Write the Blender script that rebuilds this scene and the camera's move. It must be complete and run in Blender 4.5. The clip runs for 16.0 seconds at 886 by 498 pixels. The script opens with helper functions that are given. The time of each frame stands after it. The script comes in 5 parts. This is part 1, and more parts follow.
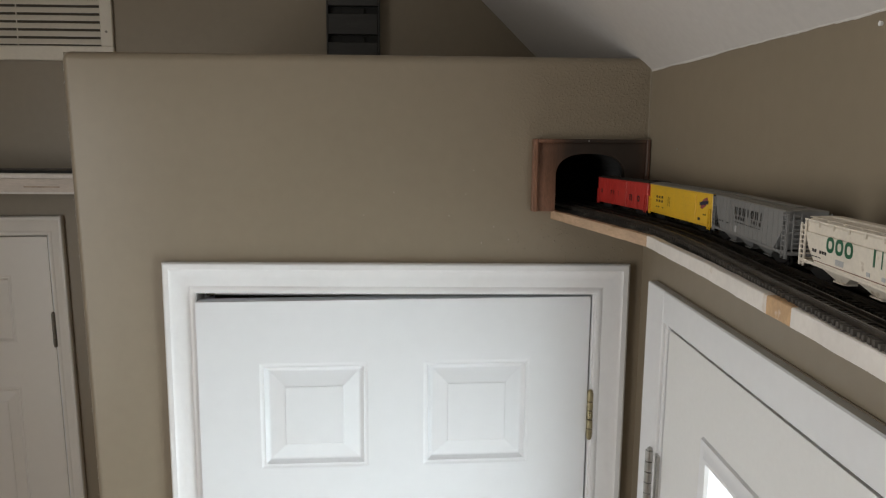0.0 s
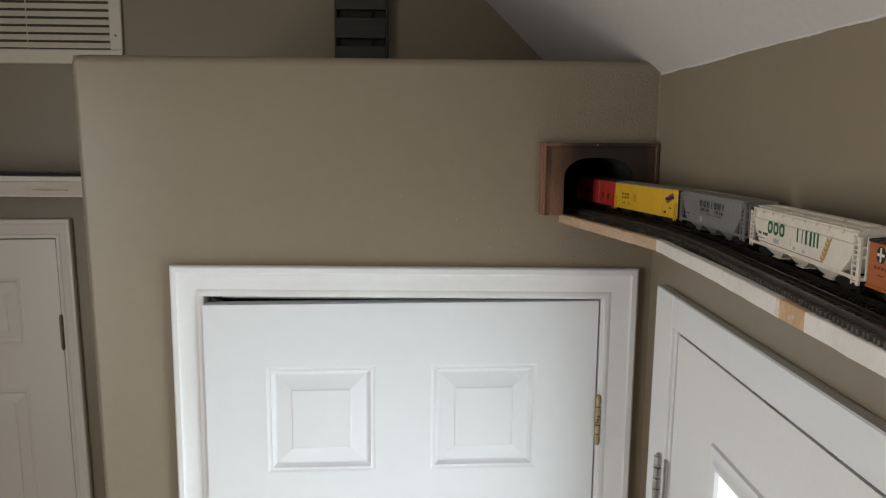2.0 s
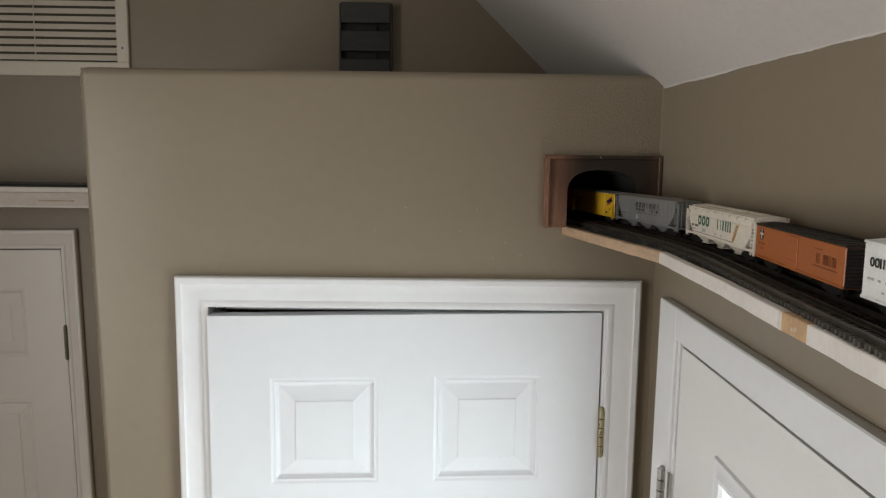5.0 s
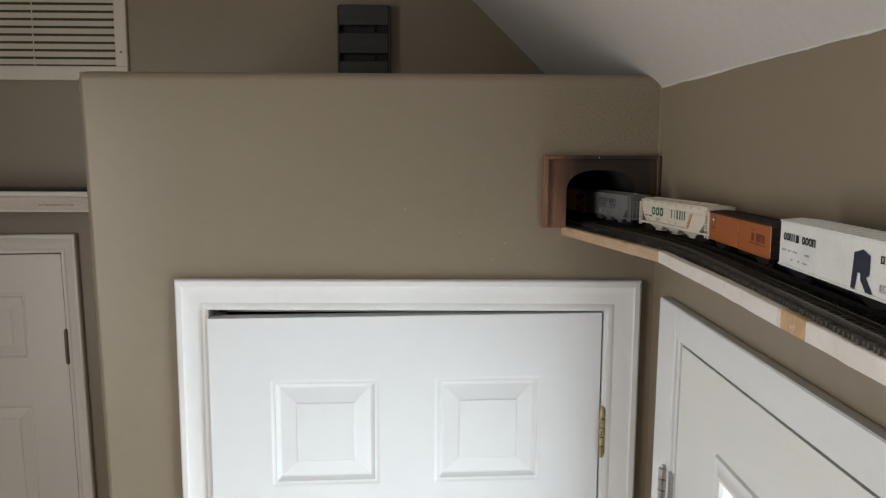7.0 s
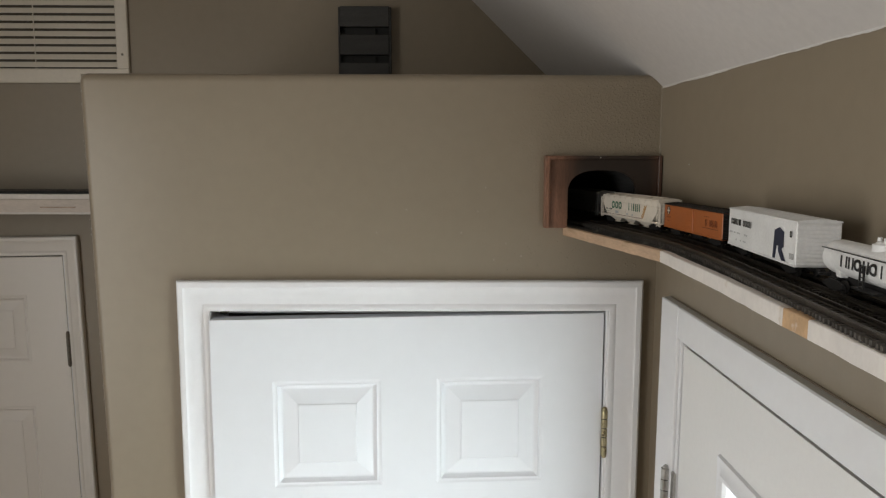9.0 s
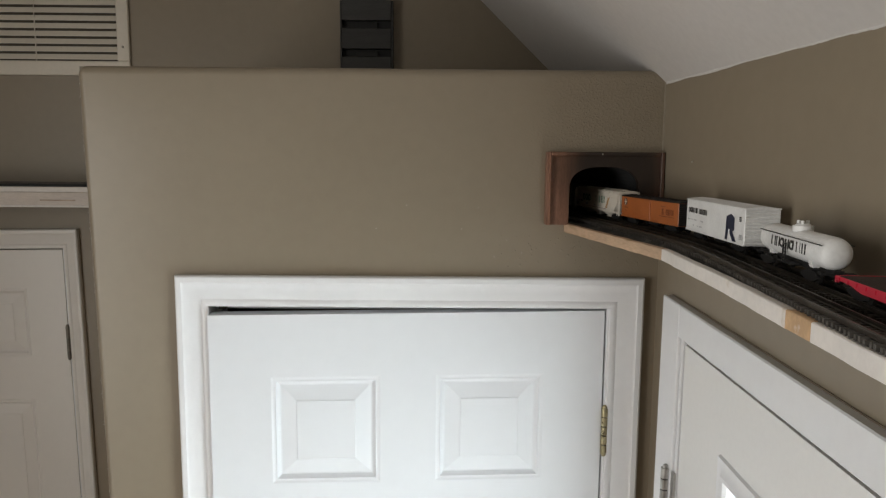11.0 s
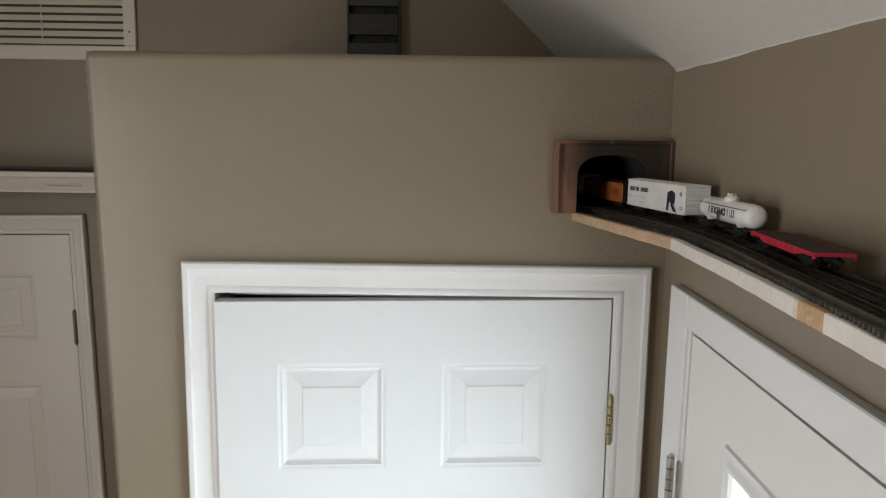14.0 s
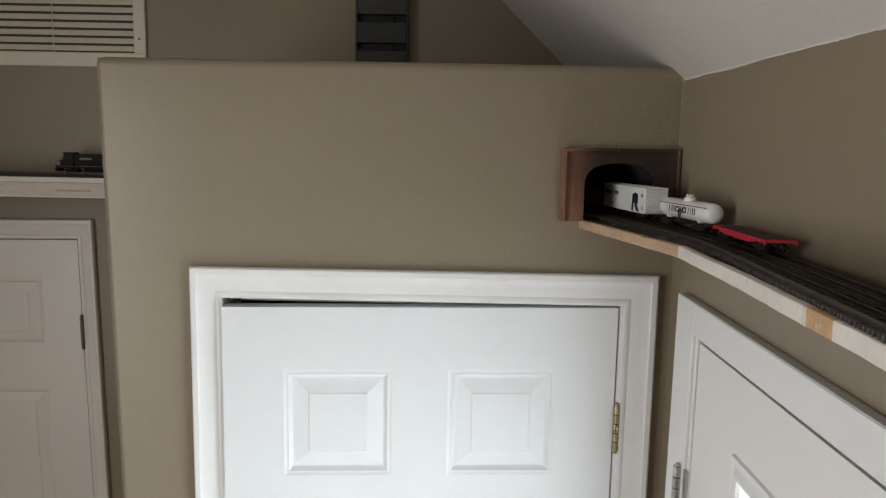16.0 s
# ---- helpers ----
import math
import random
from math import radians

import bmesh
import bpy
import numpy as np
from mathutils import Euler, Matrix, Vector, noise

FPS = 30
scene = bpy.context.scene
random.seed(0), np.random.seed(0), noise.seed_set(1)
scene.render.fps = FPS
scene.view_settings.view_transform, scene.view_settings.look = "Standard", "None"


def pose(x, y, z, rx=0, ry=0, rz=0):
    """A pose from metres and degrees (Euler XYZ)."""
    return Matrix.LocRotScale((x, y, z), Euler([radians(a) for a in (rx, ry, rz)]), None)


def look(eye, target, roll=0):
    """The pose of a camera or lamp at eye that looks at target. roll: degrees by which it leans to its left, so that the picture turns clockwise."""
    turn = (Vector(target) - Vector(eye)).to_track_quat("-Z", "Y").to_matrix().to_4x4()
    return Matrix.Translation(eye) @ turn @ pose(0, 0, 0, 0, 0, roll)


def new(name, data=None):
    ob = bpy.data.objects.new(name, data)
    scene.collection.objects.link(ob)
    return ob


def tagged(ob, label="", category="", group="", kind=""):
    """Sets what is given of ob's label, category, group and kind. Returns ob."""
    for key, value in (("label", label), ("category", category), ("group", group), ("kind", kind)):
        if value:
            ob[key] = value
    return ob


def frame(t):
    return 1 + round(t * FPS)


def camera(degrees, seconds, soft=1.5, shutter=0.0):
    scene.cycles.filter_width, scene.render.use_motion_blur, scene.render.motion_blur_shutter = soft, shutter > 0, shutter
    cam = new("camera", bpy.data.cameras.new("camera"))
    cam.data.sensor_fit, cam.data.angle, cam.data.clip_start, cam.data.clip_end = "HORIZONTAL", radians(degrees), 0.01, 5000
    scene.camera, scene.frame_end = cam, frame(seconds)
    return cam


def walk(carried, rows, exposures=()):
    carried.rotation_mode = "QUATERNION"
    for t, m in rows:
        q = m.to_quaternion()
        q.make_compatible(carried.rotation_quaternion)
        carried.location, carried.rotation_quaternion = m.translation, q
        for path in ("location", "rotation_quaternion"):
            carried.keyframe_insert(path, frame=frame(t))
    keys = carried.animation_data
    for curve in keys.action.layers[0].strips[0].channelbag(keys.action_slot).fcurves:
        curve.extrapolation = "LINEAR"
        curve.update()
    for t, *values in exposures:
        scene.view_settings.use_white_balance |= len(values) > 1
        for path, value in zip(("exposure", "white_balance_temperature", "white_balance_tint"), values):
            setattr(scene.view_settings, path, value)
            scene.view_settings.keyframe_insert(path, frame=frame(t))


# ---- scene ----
cam = camera(62.7, 16.0, soft=1.25)
PATH = [
    (0, (-0.407, -1.32, 2.31), (-0.352, 0.658, 2.02), 0.5),
    (0.5, (-0.401, -1.319, 2.303), (-0.362, 0.662, 2.024), 0.5),
    (1, (-0.404, -1.313, 2.311), (-0.366, 0.665, 2.02), 0.3),
    (1.5, (-0.405, -1.313, 2.306), (-0.373, 0.667, 2.023), 0.2),
    (2, (-0.409, -1.316, 2.308), (-0.372, 0.664, 2.03), 0.6),
    (2.5, (-0.41, -1.319, 2.305), (-0.377, 0.662, 2.034), 0.6),
    (3, (-0.407, -1.32, 2.307), (-0.38, 0.661, 2.032), 0.7),
    (3.5, (-0.412, -1.321, 2.306), (-0.378, 0.661, 2.044), 0.8),
    (4, (-0.41, -1.32, 2.308), (-0.38, 0.664, 2.054), 0.8),
    (6.5, (-0.411, -1.323, 2.309), (-0.381, 0.662, 2.067), 0.6),
    (7, (-0.41, -1.323, 2.308), (-0.381, 0.662, 2.066), 0.3),
    (7.5, (-0.409, -1.324, 2.309), (-0.39, 0.661, 2.065), 0.3),
    (8, (-0.41, -1.327, 2.304), (-0.39, 0.659, 2.065), 0.0),
    (8.5, (-0.41, -1.324, 2.308), (-0.386, 0.661, 2.067), -0.0),
    (9, (-0.41, -1.323, 2.306), (-0.385, 0.662, 2.069), 0.1),
    (11.5, (-0.405, -1.311, 2.308), (-0.387, 0.671, 2.042), 0.5),
    (12, (-0.406, -1.309, 2.306), (-0.377, 0.67, 2.02), 0.3),
    (12.5, (-0.399, -1.306, 2.304), (-0.38, 0.673, 2.013), 0.8),
    (13, (-0.406, -1.307, 2.306), (-0.395, 0.67, 2.01), 0.8),
    (13.5, (-0.406, -1.311, 2.304), (-0.401, 0.67, 2.023), 0.6),
    (14, (-0.409, -1.309, 2.307), (-0.404, 0.671, 2.022), 0.8),
    (14.5, (-0.41, -1.308, 2.306), (-0.414, 0.673, 2.03), 1.0),
    (15, (-0.414, -1.306, 2.307), (-0.42, 0.675, 2.032), 1.1),
    (15.5, (-0.411, -1.307, 2.306), (-0.42, 0.674, 2.033), 1.0),
    (16, (-0.412, -1.312, 2.305), (-0.422, 0.671, 2.042), 1.1),
]
walk(cam, [(t, look(eye, target, roll)) for t, eye, target, roll in PATH], [(0, -0.05), (3.5, -0.05), (4.0, 0.03), (6.5, 0.07), (16, 0.07)])

# ---- world, daylight, exposure ----
world = bpy.data.worlds.new("world")
scene.world = world
world.use_nodes = True
wn = world.node_tree
sky = wn.nodes.new("ShaderNodeTexSky")
sky.sky_type, sky.sun_disc = "NISHITA", False
sky.sun_elevation, sky.sun_rotation = radians(38), radians(70)
wn.links.new(sky.outputs["Color"], wn.nodes["Background"].inputs["Color"])
wn.nodes["Background"].inputs["Strength"].default_value = 0.06
sun_data = bpy.data.lights.new("sun", "SUN")
sun_data.energy, sun_data.angle, sun_data.color = 0.8, radians(20), (1.0, 0.95, 0.88)
sun = new("sun", sun_data)
sun.matrix_world = look((6, 4, 9), (0, 0, 0))


def window_light(name, eye, target, width, height, watts, colour):
    """Sky light that stands in the opening of a window."""
    data = bpy.data.lights.new(name, "AREA")
    data.shape, data.size, data.size_y, data.energy, data.color = "RECTANGLE", width, height, watts, colour
    ob = new(name, data)
    ob.matrix_world = look(eye, target)
    return ob


WARM = (1.0, 0.976, 0.935)
window_light("door_glass_daylight", (0.10, -0.645, 1.09), (-1, -0.645, 1.09), 0.52, 1.50, 11.8, (0.90, 0.97, 1.0))
window_light("side_window_daylight", (-2.56, -1.95, 1.85), (0, -1.95, 1.85), 1.4, 1.9, 45.0, WARM)

# ---- materials ----


def material(name, colour, rough=0.5, metal=0.0, vary=0.12, scale=6.0, fine=90.0, bump=0.0, bump_scale=200.0,
             wear=None, wear_at=0.62, wear_scale=9.0, stretch=(1, 1, 1), per_object=0.0, sheen_rough=0.08):
    """A painted, wooden or plastic surface: broad and fine variation of tone, uneven gloss, relief and worn spots."""
    m = bpy.data.materials.new(name)
    m.use_nodes = True
    n, link = m.node_tree.nodes, m.node_tree.links
    bsdf = n["Principled BSDF"]
    coord = n.new("ShaderNodeTexCoord")
    mapping = n.new("ShaderNodeMapping")
    mapping.inputs["Scale"].default_value = stretch
    link.new(coord.outputs["Object"], mapping.inputs["Vector"])

    def cloud(s, detail=3.0):
        t = n.new("ShaderNodeTexNoise")
        t.inputs["Scale"].default_value, t.inputs["Detail"].default_value = s, detail
        link.new(mapping.outputs["Vector"], t.inputs["Vector"])
        return t.outputs["Fac"]

    def span(value, a, b, c, d):
        r = n.new("ShaderNodeMapRange")
        r.inputs["From Min"].default_value, r.inputs["From Max"].default_value = a, b
        r.inputs["To Min"].default_value, r.inputs["To Max"].default_value = c, d
        link.new(value, r.inputs["Value"])
        return r.outputs["Result"]

    broad, grain = cloud(scale), cloud(fine, 2.0)
    tone = n.new("ShaderNodeMath")
    tone.operation = "MULTIPLY"
    link.new(span(broad, 0.15, 0.85, 1 - vary * 1.5, 1 + vary * 1.5), tone.inputs[0])
    link.new(span(grain, 0.3, 0.7, 1 - vary * 0.6, 1 + vary * 0.6), tone.inputs[1])
    value = tone.outputs[0]
    if per_object:
        info, more = n.new("ShaderNodeObjectInfo"), n.new("ShaderNodeMath")
        more.operation = "MULTIPLY"
        link.new(value, more.inputs[0])
        link.new(span(info.outputs["Random"], 0, 1, 1 - per_object, 1 + per_object), more.inputs[1])
        value = more.outputs[0]
    scaled = n.new("ShaderNodeVectorMath")
    scaled.operation = "SCALE"
    scaled.inputs[0].default_value = colour
    link.new(value, scaled.inputs["Scale"])
    out = scaled.outputs["Vector"]
    if wear:
        mix = n.new("ShaderNodeMix")
        mix.data_type = "RGBA"
        link.new(span(cloud(wear_scale, 6.0), wear_at, wear_at + 0.08, 0, 1), mix.inputs["Factor"])
        link.new(out, mix.inputs["A"])
        mix.inputs["B"].default_value = (*wear, 1)
        out = mix.outputs["Result"]
    link.new(out, bsdf.inputs["Base Color"])
    link.new(span(broad, 0.15, 0.85, max(rough - sheen_rough, 0.02), min(rough + sheen_rough, 1)), bsdf.inputs["Roughness"])
    bsdf.inputs["Metallic"].default_value = metal
    if bump:
        relief = n.new("ShaderNodeBump")
        relief.inputs["Strength"].default_value, relief.inputs["Distance"].default_value = bump, 0.002
        link.new(cloud(bump_scale, 2.0), relief.inputs["Height"])
        link.new(relief.outputs["Normal"], bsdf.inputs["Normal"])
    return m


def glass(name):
    m = bpy.data.materials.new(name)
    m.use_nodes = True
    b = m.node_tree.nodes["Principled BSDF"]
    b.inputs["Transmission Weight"].default_value, b.inputs["Roughness"].default_value = 1.0, 0.02
    b.inputs["Base Color"].default_value, b.inputs["IOR"].default_value = (0.95, 0.98, 0.97, 1), 1.1
    return m


M_WALL = material("taupe_paint", (0.252, 0.208, 0.150), 0.46, vary=0.04, scale=2.5, fine=40, bump=0.04, bump_scale=300)
M_CEIL = material("ceiling_paint", (0.61, 0.585, 0.56), 0.75, vary=0.04, scale=2, bump=0.25, bump_scale=45)
M_TRIM = material("white_trim_paint", (0.785, 0.790, 0.800), 0.34, vary=0.02, scale=5, fine=60, bump=0.08, bump_scale=120)
M_DOOR = material("white_door_paint", (0.785, 0.808, 0.835), 0.38, vary=0.012, scale=3, fine=40, bump=0.02, bump_scale=160)
# white of the far door and casing, tinted for warm light off the walls
M_BOUNCE_WHITE = material("bounce_warmed_white", (0.80, 0.772, 0.735), 0.4, vary=0.012, scale=3, fine=40, bump=0.02, bump_scale=160)
M_OUTDOOR = material("warm_white_door_paint", (0.78, 0.775, 0.755), 0.36, vary=0.02, scale=3, fine=120, bump=0.06, bump_scale=200)
M_DARK = material("black_gap", (0.012, 0.012, 0.012), 0.8)
M_FLOOR = material("oak_floor", (0.30, 0.20, 0.12), 0.4, vary=0.25, scale=3, fine=60, stretch=(6, 1, 1))
M_SHELFPAINT = material("scuffed_white_paint", (0.72, 0.68, 0.64), 0.5, vary=0.06, scale=14, fine=120, bump=0.2, wear=(0.52, 0.42, 0.31), wear_at=0.66, wear_scale=22)
M_PINE = material("bare_pine", (0.50, 0.35, 0.235), 0.6, vary=0.16, scale=9, fine=90, stretch=(1, 1, 5), bump=0.15, wear=(0.40, 0.27, 0.16), wear_at=0.6, wear_scale=10)
M_PATCH = material("wood_filler", (0.55, 0.36, 0.20), 0.7, vary=0.12, scale=40, fine=160, bump=0.3, wear=(0.68, 0.60, 0.52), wear_at=0.55, wear_scale=45)


def orange_peel(m, centre, near, far):
    """Sprayed wall texture: flattened blobs of compound, heavy round a patched place and fading away from it."""
    n, link = m.node_tree.nodes, m.node_tree.links
    bsdf = n["Principled BSDF"]
    coord, dist, ramp = n.new("ShaderNodeTexCoord"), n.new("ShaderNodeVectorMath"), n.new("ShaderNodeMapRange")
    dist.operation, dist.inputs[1].default_value, ramp.interpolation_type = "DISTANCE", centre, "SMOOTHSTEP"
    ramp.inputs["From Min"].default_value, ramp.inputs["From Max"].default_value = near, far
    ramp.inputs["To Min"].default_value, ramp.inputs["To Max"].default_value = 1.0, 0.02
    link.new(coord.outputs["Object"], dist.inputs[0])
    link.new(dist.outputs["Value"], ramp.inputs["Value"])
    blobs, flat, height, relief = n.new("ShaderNodeTexNoise"), n.new("ShaderNodeMapRange"), n.new("ShaderNodeMath"), n.new("ShaderNodeBump")
    blobs.inputs["Scale"].default_value, blobs.inputs["Detail"].default_value = 210.0, 2.5
    link.new(coord.outputs["Object"], blobs.inputs["Vector"])
    flat.interpolation_type = "SMOOTHSTEP"
    flat.inputs["From Min"].default_value, flat.inputs["From Max"].default_value = 0.46, 0.66
    link.new(blobs.outputs["Fac"], flat.inputs["Value"])
    height.operation = "MULTIPLY"
    link.new(flat.outputs["Result"], height.inputs[0])
    link.new(ramp.outputs["Result"], height.inputs[1])
    relief.inputs["Strength"].default_value, relief.inputs["Distance"].default_value = 0.5, 0.0010
    link.new(height.outputs[0], relief.inputs["Height"])
    link.new(relief.outputs["Normal"], bsdf.inputs["Normal"])
    return m


M_PEEL = orange_peel(material("textured_taupe_paint", (0.252, 0.208, 0.150), 0.44, vary=0.04, scale=2.5, fine=40), (-0.03, 0.0, 2.37), 0.08, 0.30)


def darkened(m, centre, near, far, dark_tone):
    """Blend a surface to a darker tone towards a centre near an opening."""
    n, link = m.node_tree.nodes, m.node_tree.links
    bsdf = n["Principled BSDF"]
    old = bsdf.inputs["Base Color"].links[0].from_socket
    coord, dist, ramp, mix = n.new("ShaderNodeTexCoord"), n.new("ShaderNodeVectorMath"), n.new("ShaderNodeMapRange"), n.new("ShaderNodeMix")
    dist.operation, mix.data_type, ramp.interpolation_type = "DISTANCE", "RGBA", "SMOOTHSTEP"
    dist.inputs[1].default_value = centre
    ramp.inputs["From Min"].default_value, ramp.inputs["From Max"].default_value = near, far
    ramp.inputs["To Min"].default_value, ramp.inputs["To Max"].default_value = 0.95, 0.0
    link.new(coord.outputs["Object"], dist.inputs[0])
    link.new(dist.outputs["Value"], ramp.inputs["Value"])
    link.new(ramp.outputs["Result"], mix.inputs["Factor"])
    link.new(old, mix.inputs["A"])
    mix.inputs["B"].default_value = (*dark_tone, 1)
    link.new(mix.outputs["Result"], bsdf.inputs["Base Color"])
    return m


M_WALNUT = material("reddish_brown_wood", (0.20, 0.100, 0.062), 0.42, vary=0.3, scale=10, fine=120, stretch=(7, 7, 1), bump=0.1)
M_WALNUT = darkened(M_WALNUT, (-0.085, -0.015, 2.285), 0.055, 0.125, (0.022, 0.017, 0.014))
M_BLACK = material("flat_black_paint", (0.010, 0.010, 0.010), 0.85, vary=0.2)
M_BED = material("black_roadbed", (0.056, 0.054, 0.048), 0.85, vary=0.45, scale=18, fine=260, bump=0.8, bump_scale=420, wear=(0.14, 0.132, 0.115), wear_at=0.59, wear_scale=30)
M_TIE = material("black_plastic_tie", (0.066, 0.059, 0.051), 0.6, vary=0.3, scale=40)
M_RAIL = material("weathered_rail", (0.10, 0.085, 0.07), 0.42, metal=0.7, vary=0.3, scale=20)
M_BRASS = material("aged_brass", (0.46, 0.40, 0.25), 0.3, metal=1.0, vary=0.2, scale=60, fine=300, wear=(0.30, 0.28, 0.24), wear_at=0.6, wear_scale=120)
M_NICKEL = material("satin_nickel", (0.48, 0.47, 0.45), 0.33, metal=1.0, vary=0.15, scale=60, fine=300)
M_BRONZE = material("dull_bronze", (0.20, 0.18, 0.15), 0.42, metal=0.9, vary=0.2, scale=60, fine=300)
M_VENT = material("almond_enamel", (0.66, 0.61, 0.52), 0.4, vary=0.04, scale=8, wear=(0.5, 0.45, 0.37), wear_at=0.68, wear_scale=20)
M_SLATE = material("charcoal_stained_wood", (0.036, 0.035, 0.033), 0.55, vary=0.25, scale=12, fine=90, stretch=(1, 1, 6), bump=0.15, per_object=0.15)
M_SLOT = material("near_black_wood", (0.012, 0.012, 0.011), 0.7, vary=0.3, scale=20)
M_GLASS = glass("clear_glass")
M_NIB = material("pale_paint_nib", (0.42, 0.39, 0.33), 0.3)
M_PINKISH = material("worn_pinkish_white", (0.60, 0.53, 0.47), 0.5, vary=0.1, scale=8, fine=70, stretch=(1, 1, 5), bump=0.15, wear=(0.44, 0.32, 0.24), wear_at=0.63, wear_scale=9)
M_STREAK = material("brown_streak", (0.43, 0.33, 0.255), 0.6, vary=0.2, scale=30)
M_GAP_SHADE = material("louvre_gap_shade", (0.060, 0.049, 0.033), 0.7, vary=0.2, scale=20)
M_CAULK = material("taupe_caulk", (0.33, 0.29, 0.225), 0.4)
M_GRASS = material("lawn", (0.08, 0.11, 0.045), 0.9, vary=0.3, scale=2, fine=30)

# ---- mesh helpers ----


def add_box(bm, x0, x1, y0, y1, z0, z1, bevel=0.0, segments=1):
    m = Matrix.Translation(((x0 + x1) / 2, (y0 + y1) / 2, (z0 + z1) / 2)) @ Matrix.Diagonal((abs(x1 - x0), abs(y1 - y0), abs(z1 - z0), 1))
    if not bevel:
        return bmesh.ops.create_cube(bm, size=1, matrix=m)["verts"]
    tmp = bmesh.new()
    bmesh.ops.create_cube(tmp, size=1, matrix=m)
    bmesh.ops.bevel(tmp, geom=tmp.edges[:], offset=bevel, segments=segments, affect="EDGES", profile=0.5)
    return merge(bm, tmp)


def merge(bm, tmp, m=None):
    lookup = [bm.verts.new(m @ v.co if m else v.co) for v in tmp.verts]
    tmp.verts.index_update()
    for f in tmp.faces:
        face = bm.faces.new([lookup[v.index] for v in f.verts])
        face.smooth = f.smooth
    tmp.free()
    return lookup


def add_tube(bm, a, b, r, n=10, r2=None):
    a, b = Vector(a), Vector(b)
    m = Matrix.Translation((a + b) / 2) @ (b - a).to_track_quat("Z", "Y").to_matrix().to_4x4()
    return bmesh.ops.create_cone(bm, cap_ends=True, segments=n, radius1=r, radius2=r if r2 is None else r2, depth=(b - a).length, matrix=m)["verts"]


def add_prism(bm, outline, y0, y1):
    """A closed outline in x and z, given thickness along y."""
    a = [bm.verts.new((x, y0, z)) for x, z in outline]
    b = [bm.verts.new((x, y1, z)) for x, z in outline]
    k = len(outline)
    for i in range(k):
        j = (i + 1) % k
        bm.faces.new((a[i], a[j], b[j], b[i]))
    bm.faces.new(a[::-1])
    bm.faces.new(b)


def add_slab(bm, outline, z0, z1):
    """A closed outline in x and y, given thickness along z."""
    a = [bm.verts.new((x, y, z0)) for x, y in outline]
    b = [bm.verts.new((x, y, z1)) for x, y in outline]
    k = len(outline)
    for i in range(k):
        j = (i + 1) % k
        bm.faces.new((a[i], a[j], b[j], b[i]))
    bm.faces.new(a[::-1])
    bm.faces.new(b)


def sweep(bm, profile, path, closed=False):
    """Carry a profile (across, up) along a level path of points (x, y, z)."""
    rings = []
    for i, p in enumerate(path):
        a, b = Vector(path[max(i - 1, 0)]), Vector(path[min(i + 1, len(path) - 1)])
        d = (b - a).normalized()
        side = Vector((-d.y, d.x, 0)).normalized()
        rings.append([bm.verts.new(Vector(p) + side * u + Vector((0, 0, v))) for u, v in profile])
    k = len(profile)
    for r, s in zip(rings, rings[1:]):
        for i in range(k):
            j = (i + 1) % k
            bm.faces.new((r[i], s[i], s[j], r[j]))
    bm.faces.new(rings[0])
    bm.faces.new(rings[-1][::-1])


def mesh_of(name, bm, mat, smooth=False):
    bmesh.ops.recalc_face_normals(bm, faces=bm.faces[:])
    data = bpy.data.meshes.new(name)
    bm.to_mesh(data)
    bm.free()
    data.materials.append(mat)
    if smooth:
        data.polygons.foreach_set("use_smooth", [True] * len(data.polygons))
        data.set_sharp_from_angle(angle=radians(35))
    return data


def part(name, bm, mat, parent=None, label="", smooth=False):
    ob = new(name, mesh_of(name, bm, mat, smooth))
    ob.parent = parent
    return tagged(ob, label)


def empty(name, m, label, category, group="", kind=""):
    ob = new(name)
    ob.empty_display_size = 0.05
    ob.matrix_basis = m
    return tagged(ob, label, category, group, kind)


def boxes(*rows, bevel=0.0, segments=1):
    bm = bmesh.new()
    for r in rows:
        add_box(bm, *r, bevel=bevel, segments=segments)
    return bm


def structure(name, bm, mat, label, category, smooth=False):
    return tagged(part(name, bm, mat, None, "", smooth), label, category, "", "structure")


# ---- the room ----
TOP = 2.463           # top of the closet's walls
FAR = 0.80            # face of the far wall
LEFT = -1.043         # outer corner of the closet
WEST, SOUTH = -2.5, -4.3
SPRING, PITCH = 2.441, 0.968

structure("ground", boxes((-40, 40, -40, 40, -0.35, -0.25)), M_GRASS, "flat green lawn outside the house", "ground")
structure("floor", boxes((WEST, 0, SOUTH, FAR, -0.06, 0.0)), M_FLOOR, "warm brown oak floor", "floor")


def ceiling_slab(y0, y1, s0, s1):
    """A sloping ceiling that rises from the east wall to the ridge and falls beyond it."""
    bm = bmesh.new()
    ridge = WEST + 0.3
    for a, b, za, zb in ((0.12, ridge, -0.12 * PITCH, -ridge * PITCH), (ridge, WEST - 0.12, -ridge * PITCH, -ridge * PITCH - 0.3)):
        low = [bm.verts.new(p) for p in ((a, y0, s0 + za), (b, y0, s0 + zb), (b, y1, s1 + zb), (a, y1, s1 + za))]
        high = [bm.verts.new(v.co + Vector((0, 0, 0.15))) for v in low]
        bm.faces.new(low)
        bm.faces.new(high[::-1])
        for i in range(4):
            j = (i + 1) % 4
            bm.faces.new((low[i], high[i], high[j], low[j]))
    return bm


cb = ceiling_slab(SOUTH - 0.12, 0.0, SPRING - 0.078, SPRING)
merge(cb, ceiling_slab(0.0, FAR + 0.12, SPRING, SPRING + 0.031))
structure("ceiling", cb, M_CEIL, "sloping off-white textured ceiling", "ceiling")

